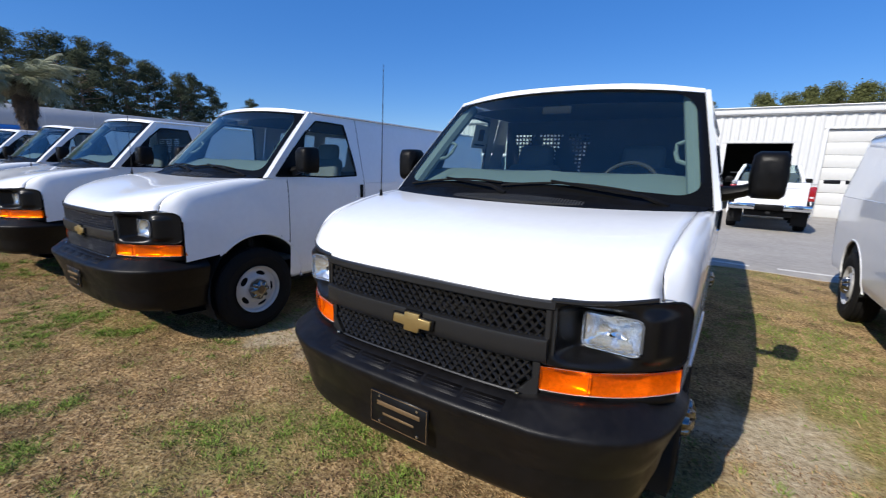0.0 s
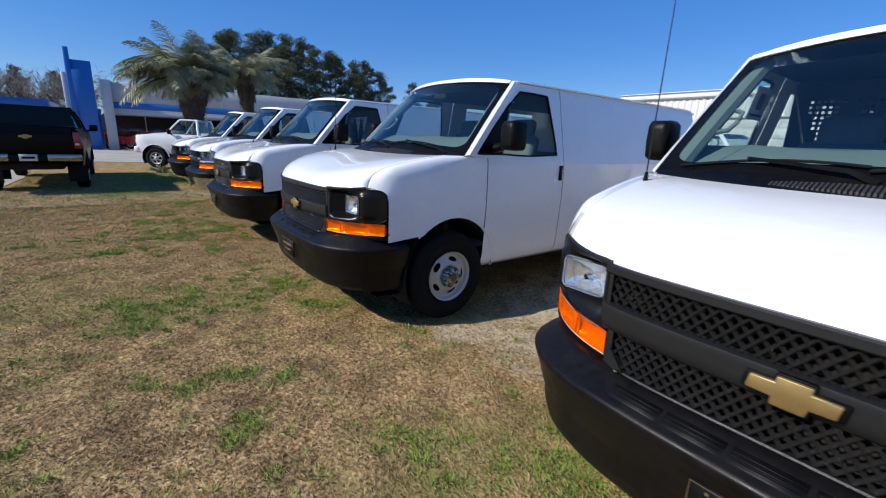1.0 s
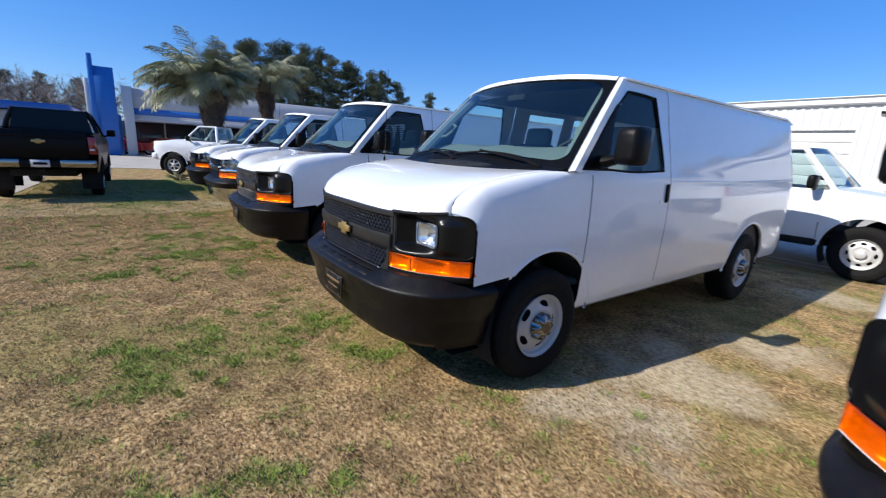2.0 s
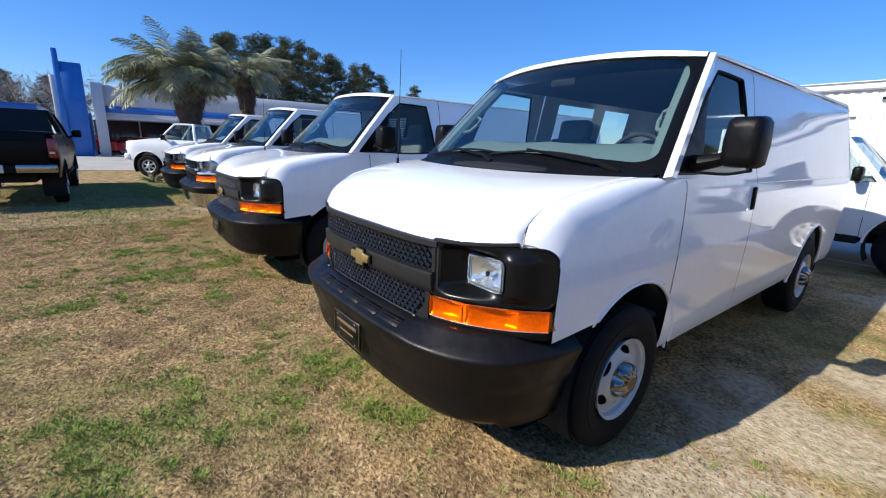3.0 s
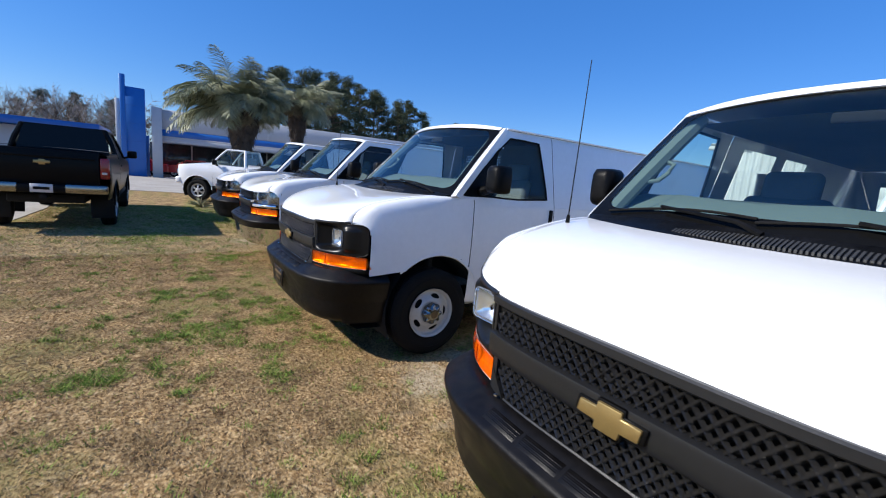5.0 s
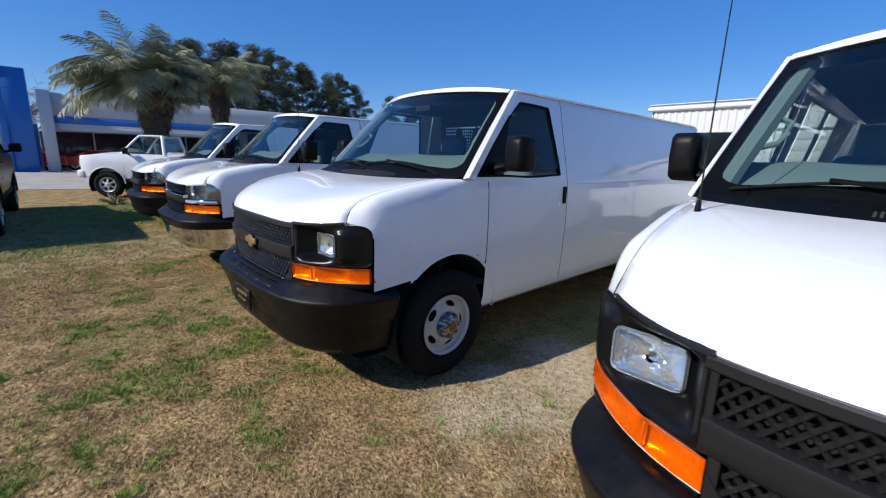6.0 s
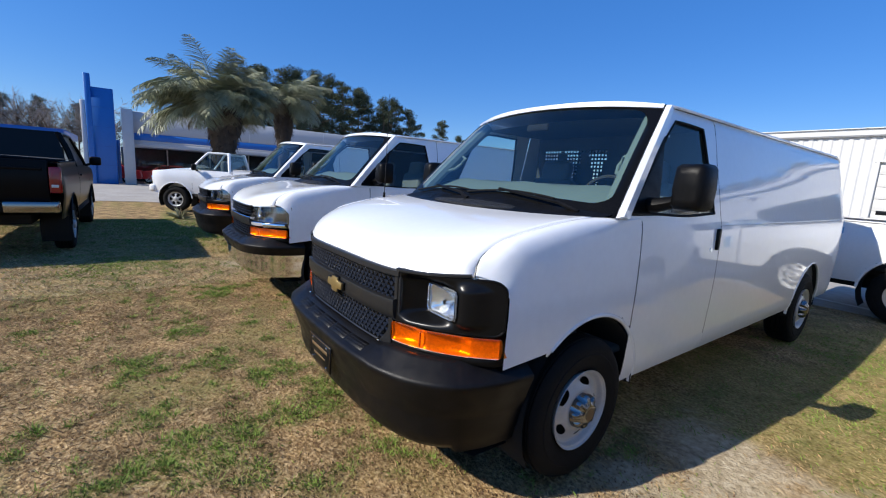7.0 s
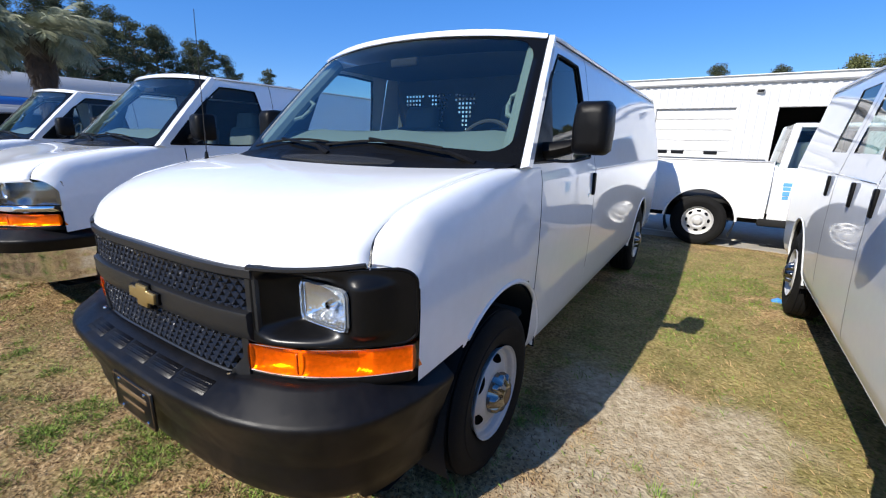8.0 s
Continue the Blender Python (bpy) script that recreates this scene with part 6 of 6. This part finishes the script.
# ---- palm ----
FROND = mat("palm_leaf", (0.255, 0.268, 0.160), 0.5, 0, 0.35, 2.0, island=0.8)
FROND_DRY = mat("dry_palm_leaf", (0.25, 0.20, 0.12), 0.8, 0, 0.3, 2.0, island=0.8)
BARK = mat("palm_bark", (0.072, 0.054, 0.042), 0.95, 0, 0.4, 5.0, 0.9, 18)


def palm(at, height, fat, reach, lop, count, seed):
    root = thing("palm_tree", "feather palm with a shaggy trunk and drooping grey-green fronds", "palm", pose(*at))
    rng = random.Random(seed)
    R = []
    for k in range(17):
        z = height * k / 16
        rad = fat * (0.50 + 0.55 * math.exp(-((z - height * 0.80) / (height * 0.24)) ** 2)) + 0.03 * (k % 2)
        R.append([(rad * (1 + 0.10 * rng.uniform(-1, 1)) * math.cos(a), rad * (1 + 0.10 * rng.uniform(-1, 1)) * math.sin(a), z) for a in np.linspace(0, 2 * math.pi, 18, endpoint=False)])
    trunk = part("trunk", rings("trunk", R, BARK, sharp=80), root, "shaggy brown trunk")
    V, F = [], []
    for k in range(620):
        a, z = rng.uniform(0, 6.283), height * rng.uniform(0.12, 1.0)
        r0 = fat * (0.50 + 0.58 * math.exp(-((z - height * 0.80) / (height * 0.24)) ** 2))
        n = len(V)
        w = rng.uniform(0.03, 0.07)
        h = rng.uniform(0.16, 0.50)
        c, s = math.cos(a), math.sin(a)
        V += [(r0 * c - w * s, r0 * s + w * c, z - 0.05), (r0 * c + w * s, r0 * s - w * c, z - 0.05), ((r0 + 0.13) * c, (r0 + 0.13) * s, z + h * rng.choice((0.8, -1, -1, -0.7)))]
        F.append((n, n + 1, n + 2))
    tagged(part("trunk_shag", mesh_of("trunk_shag", V, F, BARK, False), trunk), kind="stuff")
    for i in range(count):
        el = math.radians(rng.uniform(-8, 62) if i > 9 else rng.uniform(-45, -10))
        az = i * 2.39996 + rng.uniform(-0.2, 0.2)
        ln = reach * rng.uniform(0.82, 1.12) * (0.5 if el < -0.2 else 1) * (1 - lop * math.sin(az))
        droop = rng.uniform(0.9, 2.1)
        pts, d = [], Vector((math.cos(az) * math.cos(el), math.sin(az) * math.cos(el), math.sin(el)))
        p = Vector((0.14 * math.cos(az), 0.14 * math.sin(az) - lop * 0.5, height - 0.05 - rng.uniform(0, 0.3)))
        steps = 16
        for k in range(steps):
            pts.append(p.copy())
            p = p + d * (ln / steps)
            d = (d + Vector((0, 0, -1)) * droop / steps * (0.3 + k / steps * 1.4)).normalized()
        V, F = [], []
        out = Vector((-math.sin(az), math.cos(az), 0))
        for k in range(2, steps):
            for sub in (0.0, 0.25, 0.5, 0.75):
                q = pts[k].lerp(pts[min(k + 1, steps - 1)], sub)
                t = (pts[min(k + 1, steps - 1)] - pts[k - 1]).normalized()
                up = out.cross(t).normalized()
                s = (k + sub) / steps
                ll = 0.31 * reach * math.sin(math.pi * min(1, 0.18 + 0.80 * s)) ** 0.8
                for sg in (1, -1):
                    dirv = (out * sg * rng.uniform(0.55, 1.0) + t * 0.75 + up * rng.uniform(0.1, 0.7)).normalized()
                    e = q + dirv * ll * rng.uniform(0.85, 1.1) + Vector((0, 0, -0.12 * ll))
                    m2 = q + dirv * ll * 0.5
                    n = len(V)
                    w = t * 0.0044 * reach
                    V += [tuple(q - w), tuple(q + w), tuple(m2 + w), tuple(e), tuple(m2 - w)]
                    F.append((n, n + 1, n + 2, n + 3, n + 4))
        n = len(V)
        for k in range(steps):
            V += [tuple(pts[k] + out * 0.02 * (1 - k / steps)), tuple(pts[k] - out * 0.02 * (1 - k / steps)), tuple(pts[k] + Vector((0, 0, 0.02)))]
        for k in range(steps - 1):
            a = n + 3 * k
            F += [(a, a + 1, a + 4, a + 3), (a + 1, a + 2, a + 5, a + 4), (a + 2, a, a + 3, a + 5)]
        part("frond", mesh_of("frond", V, F, FROND_DRY if el < -0.4 else FROND, False), root)
    return root


palm((-20.5, 2.08, 0), 4.25, 0.60, 2.55, 0.16, 118, 5)
palm((-24.0, 5.35, 0), 5.2, 0.42, 2.25, -0.05, 60, 8)


def weed(at):
    """A low star of stiff pale blades."""
    root = thing("spiky_weed", "pale spiky weed clump on the lawn", "plant", pose(*at))
    rng = random.Random(3)
    for k in range(46):
        az, el, ln = rng.uniform(0, 6.283), rng.uniform(0.15, 1.2), rng.uniform(0.25, 0.50)
        d = Vector((math.cos(az) * math.cos(el), math.sin(az) * math.cos(el), math.sin(el)))
        s = Vector((-math.sin(az), math.cos(az), 0)) * 0.014
        a, b, c = Vector((0, 0, -0.01)), d * ln * 0.6, d * ln + Vector((0, 0, -0.06))
        part("blade", mesh_of("blade", [tuple(v) for v in (a - s, a + s, b + s, c, b - s)], [(0, 1, 2, 3, 4)], FROND if k % 3 else FROND_DRY, False), root)


weed((-15.6, 0.1, 0.0))
CHOCKBLUE = mat("blue_plastic", (0.05, 0.25, 0.62), 0.4, 0, 0.1, 8)
chock = thing("wheel_chock", "small blue plastic chock by a rear tyre", "chock", pose(-0.98, 4.62, -0.01, 0, 0, 8))
part("wedge", prism("wedge", [(-0.06, 0.0), (0.06, 0.0), (0.055, 0.02), (0.0, 0.045), (-0.055, 0.018)], 0.06, CHOCKBLUE, 0.006), chock)

# ---- trees beyond ----
NEEDLE = mat("pine_needles", (0.062, 0.074, 0.040), 0.8, 0, 0.5, 0.25, island=1.0, spec=0.2)
PINEBARK = mat("pine_bark", (0.12, 0.085, 0.062), 0.95, 0, 0.3, 2.0, 0.6, 8)
TWIG = mat("bare_twigs", (0.24, 0.21, 0.19), 0.9, 0, 0.3, 0.5, island=0.8)


def scatter_leaves(centres, radii, per, size, rng, flat=0.7):
    """Small three-cornered leaves round the middles of clumps."""
    V, F = [], []
    for c, r in zip(centres, radii):
        d = rng.normal(0, 1, (per, 3))
        d /= np.linalg.norm(d, axis=1)[:, None]
        p = np.asarray(c) + d * r * rng.uniform(0.45, 1.0, per)[:, None] * [1, 1, flat]
        a, b = rng.normal(0, 1, (per, 3)), rng.normal(0, 1, (per, 3))
        s = size * rng.uniform(0.5, 1.4, per)[:, None]
        a = a / np.linalg.norm(a, axis=1)[:, None] * s
        b = b / np.linalg.norm(b, axis=1)[:, None] * s
        n = len(V)
        V.extend(np.stack([p - a, p + a * 0.6 + b * 0.5, p + b], 1).reshape(-1, 3).tolist())
        F.extend([(n + 3 * k, n + 3 * k + 1, n + 3 * k + 2) for k in range(per)])
    return V, F


def pine(seed, h=14.0, bare=0.35, leaf=None, wide=0.21, label="tall dark pine with an uneven crown"):
    rng = np.random.default_rng(seed)
    root = thing("pine_tree" if leaf is None else "oak_tree", label, "tree", group="pines behind the lot" if leaf is None else "oaks behind the workshop")
    lean = rng.uniform(-0.6, 0.6, 2)
    tr = [(lean[0] * (k / 8) ** 2, lean[1] * (k / 8) ** 2, h * 0.97 * k / 8) for k in range(9)]
    trunk = part("trunk", tube("trunk", tr, [0.22 * (1 - 0.85 * k / 8) for k in range(9)], PINEBARK, 7), root)
    cs, rs = [], []
    for k in range(36):
        t = bare + (1 - bare) * (k + 0.5) / 36
        z = h * t
        span = h * wide * math.sin(math.pi * min(1, 0.25 + 0.78 * (t - bare) / (1 - bare))) * rng.uniform(0.45, 1.35)
        az = rng.uniform(0, 6.283)
        b = np.interp(z, [p[2] for p in tr], [p[0] for p in tr]), np.interp(z, [p[2] for p in tr], [p[1] for p in tr])
        tip = (b[0] + span * math.cos(az), b[1] + span * math.sin(az), z + span * rng.uniform(-0.05, 0.40))
        part("limb", tube("limb", [(b[0], b[1], z - 0.2), ((b[0] + tip[0]) / 2, (b[1] + tip[1]) / 2, z + 0.1), tip], [0.07, 0.05, 0.02], PINEBARK, 5), trunk)
        for f in (1.0, 0.78, 0.5):
            w = rng.normal(0, 0.028 * h, 3)
            cs.append((b[0] + (tip[0] - b[0]) * f + w[0], b[1] + (tip[1] - b[1]) * f + w[1], z + (tip[2] - z) * f + 0.2 + w[2] * 0.4))
            rs.append(h * (rng.uniform(0.028, 0.072) if leaf is None else rng.uniform(0.05, 0.095)))
    V, F = scatter_leaves(cs, rs, 170, 0.13, rng, 0.62)
    part("crown", mesh_of("crown", V, F, leaf or NEEDLE, False), root)
    return root


def bare_tree(seed, h=9.0):
    rng = np.random.default_rng(seed)
    root = thing("bare_tree", "leafless grey-brown tree with fine twigs", "tree", group="bare trees behind the lot")
    trunk = part("trunk", tube("trunk", [(0, 0, 0), (0.1, 0, h * 0.3), (0.2, 0.1, h * 0.6)], [0.16, 0.12, 0.06], PINEBARK, 6), root)
    V, F = [], []
    for k in range(46):
        z = h * rng.uniform(0.22, 0.6)
        az, el = rng.uniform(0, 6.283), rng.uniform(0.5, 1.25)
        ln = h * rng.uniform(0.2, 0.42)
        d = np.array([math.cos(az) * math.cos(el), math.sin(az) * math.cos(el), math.sin(el)])
        p0 = np.array([0.1, 0.05, z])
        p1 = p0 + d * ln
        if k < 12:
            part("limb", tube("limb", [p0, (p0 + p1) / 2 + rng.normal(0, 0.15, 3), p1], [0.06, 0.04, 0.015], PINEBARK, 5), trunk)
        for j in range(26):
            q = p0 + (p1 - p0) * rng.uniform(0.3, 1.0)
            e = d + rng.normal(0, 0.6, 3)
            e = e / np.linalg.norm(e) * rng.uniform(0.4, 1.1)
            w = np.cross(e, rng.normal(0, 1, 3))
            w = w / np.linalg.norm(w) * 0.02
            n = len(V)
            V += [tuple(q - w), tuple(q + w), tuple(q + e)]
            F.append((n, n + 1, n + 2))
    tagged(part("twig_mass", mesh_of("twig_mass", V, F, TWIG, False), root), kind="stuff")
    return root


rng = random.Random(11)
models = [pine(s, 14.0, b) for s, b in ((1, 0.35), (2, 0.25), (3, 0.45), (4, 0.30), (5, 0.2))]
placed = []


def plant(model, x, y, scale, z=0.0):
    m = pose(x, y, z, 0, 0, rng.uniform(0, 360)) @ Matrix.Scale(scale, 4)
    if model not in placed:
        placed.append(model)
        model.matrix_basis = m
    else:
        copy_thing(model, m).matrix_basis = m


WOODS = [(-58, 12, 0.95), (-60, 15, 1.0), (-57, 18, 0.9), (-61, 20, 1.05), (-58, 23, 0.95), (-60, 26, 0.95), (-57, 28.5, 0.85), (-60, 31, 0.9), (-58, 33.5, 0.8), (-56, 38, 0.72), (-57, 42, 0.6), (-59, 45, 0.58), (-64, 14, 1.05), (-66, 19, 1.1), (-65, 24, 1.1), (-66, 29, 1.0), (-66, 34, 0.85), (-63, 9, 0.8), (-62, 49, 0.5), (-66, 5, 0.7)]
for k, (x, y, s) in enumerate(WOODS):
    plant(models[k % 5], x, y, s)
plant(models[0], -3.4, 57, 0.71)
plant(models[2], 2.2, 58, 0.68)
OLIVE = mat("olive_leaves", (0.105, 0.115, 0.040), 0.75, 0, 0.45, 0.25, island=1.0, spec=0.25)
oaks = [pine(s, 10.0, 0.16, OLIVE, 0.30, "dense olive-green tree behind the workshop") for s in (21, 22, 23)]
for k in range(56):
    plant(oaks[k % 3], 6.8 + 1.1 * k + rng.uniform(-0.5, 0.5), 54 + rng.uniform(-3, 3), rng.uniform(0.89, 0.94) + 0.003 * k)
bares = [bare_tree(s) for s in (1, 2, 3)]
for k in range(24):
    plant(bares[k % 3], -62 + rng.uniform(-6, 4), -34 + 1.5 * k + rng.uniform(-1, 1), rng.uniform(0.75, 1.1))
for k in range(9):
    plant(bares[k % 3], -54 + rng.uniform(-2, 1), 10 + 2.4 * k, rng.uniform(0.6, 0.8))
for k in range(16):
    plant(models[k % 5], -70 + rng.uniform(-5, 5), -40 + 2.8 * k, rng.uniform(0.45, 0.62))
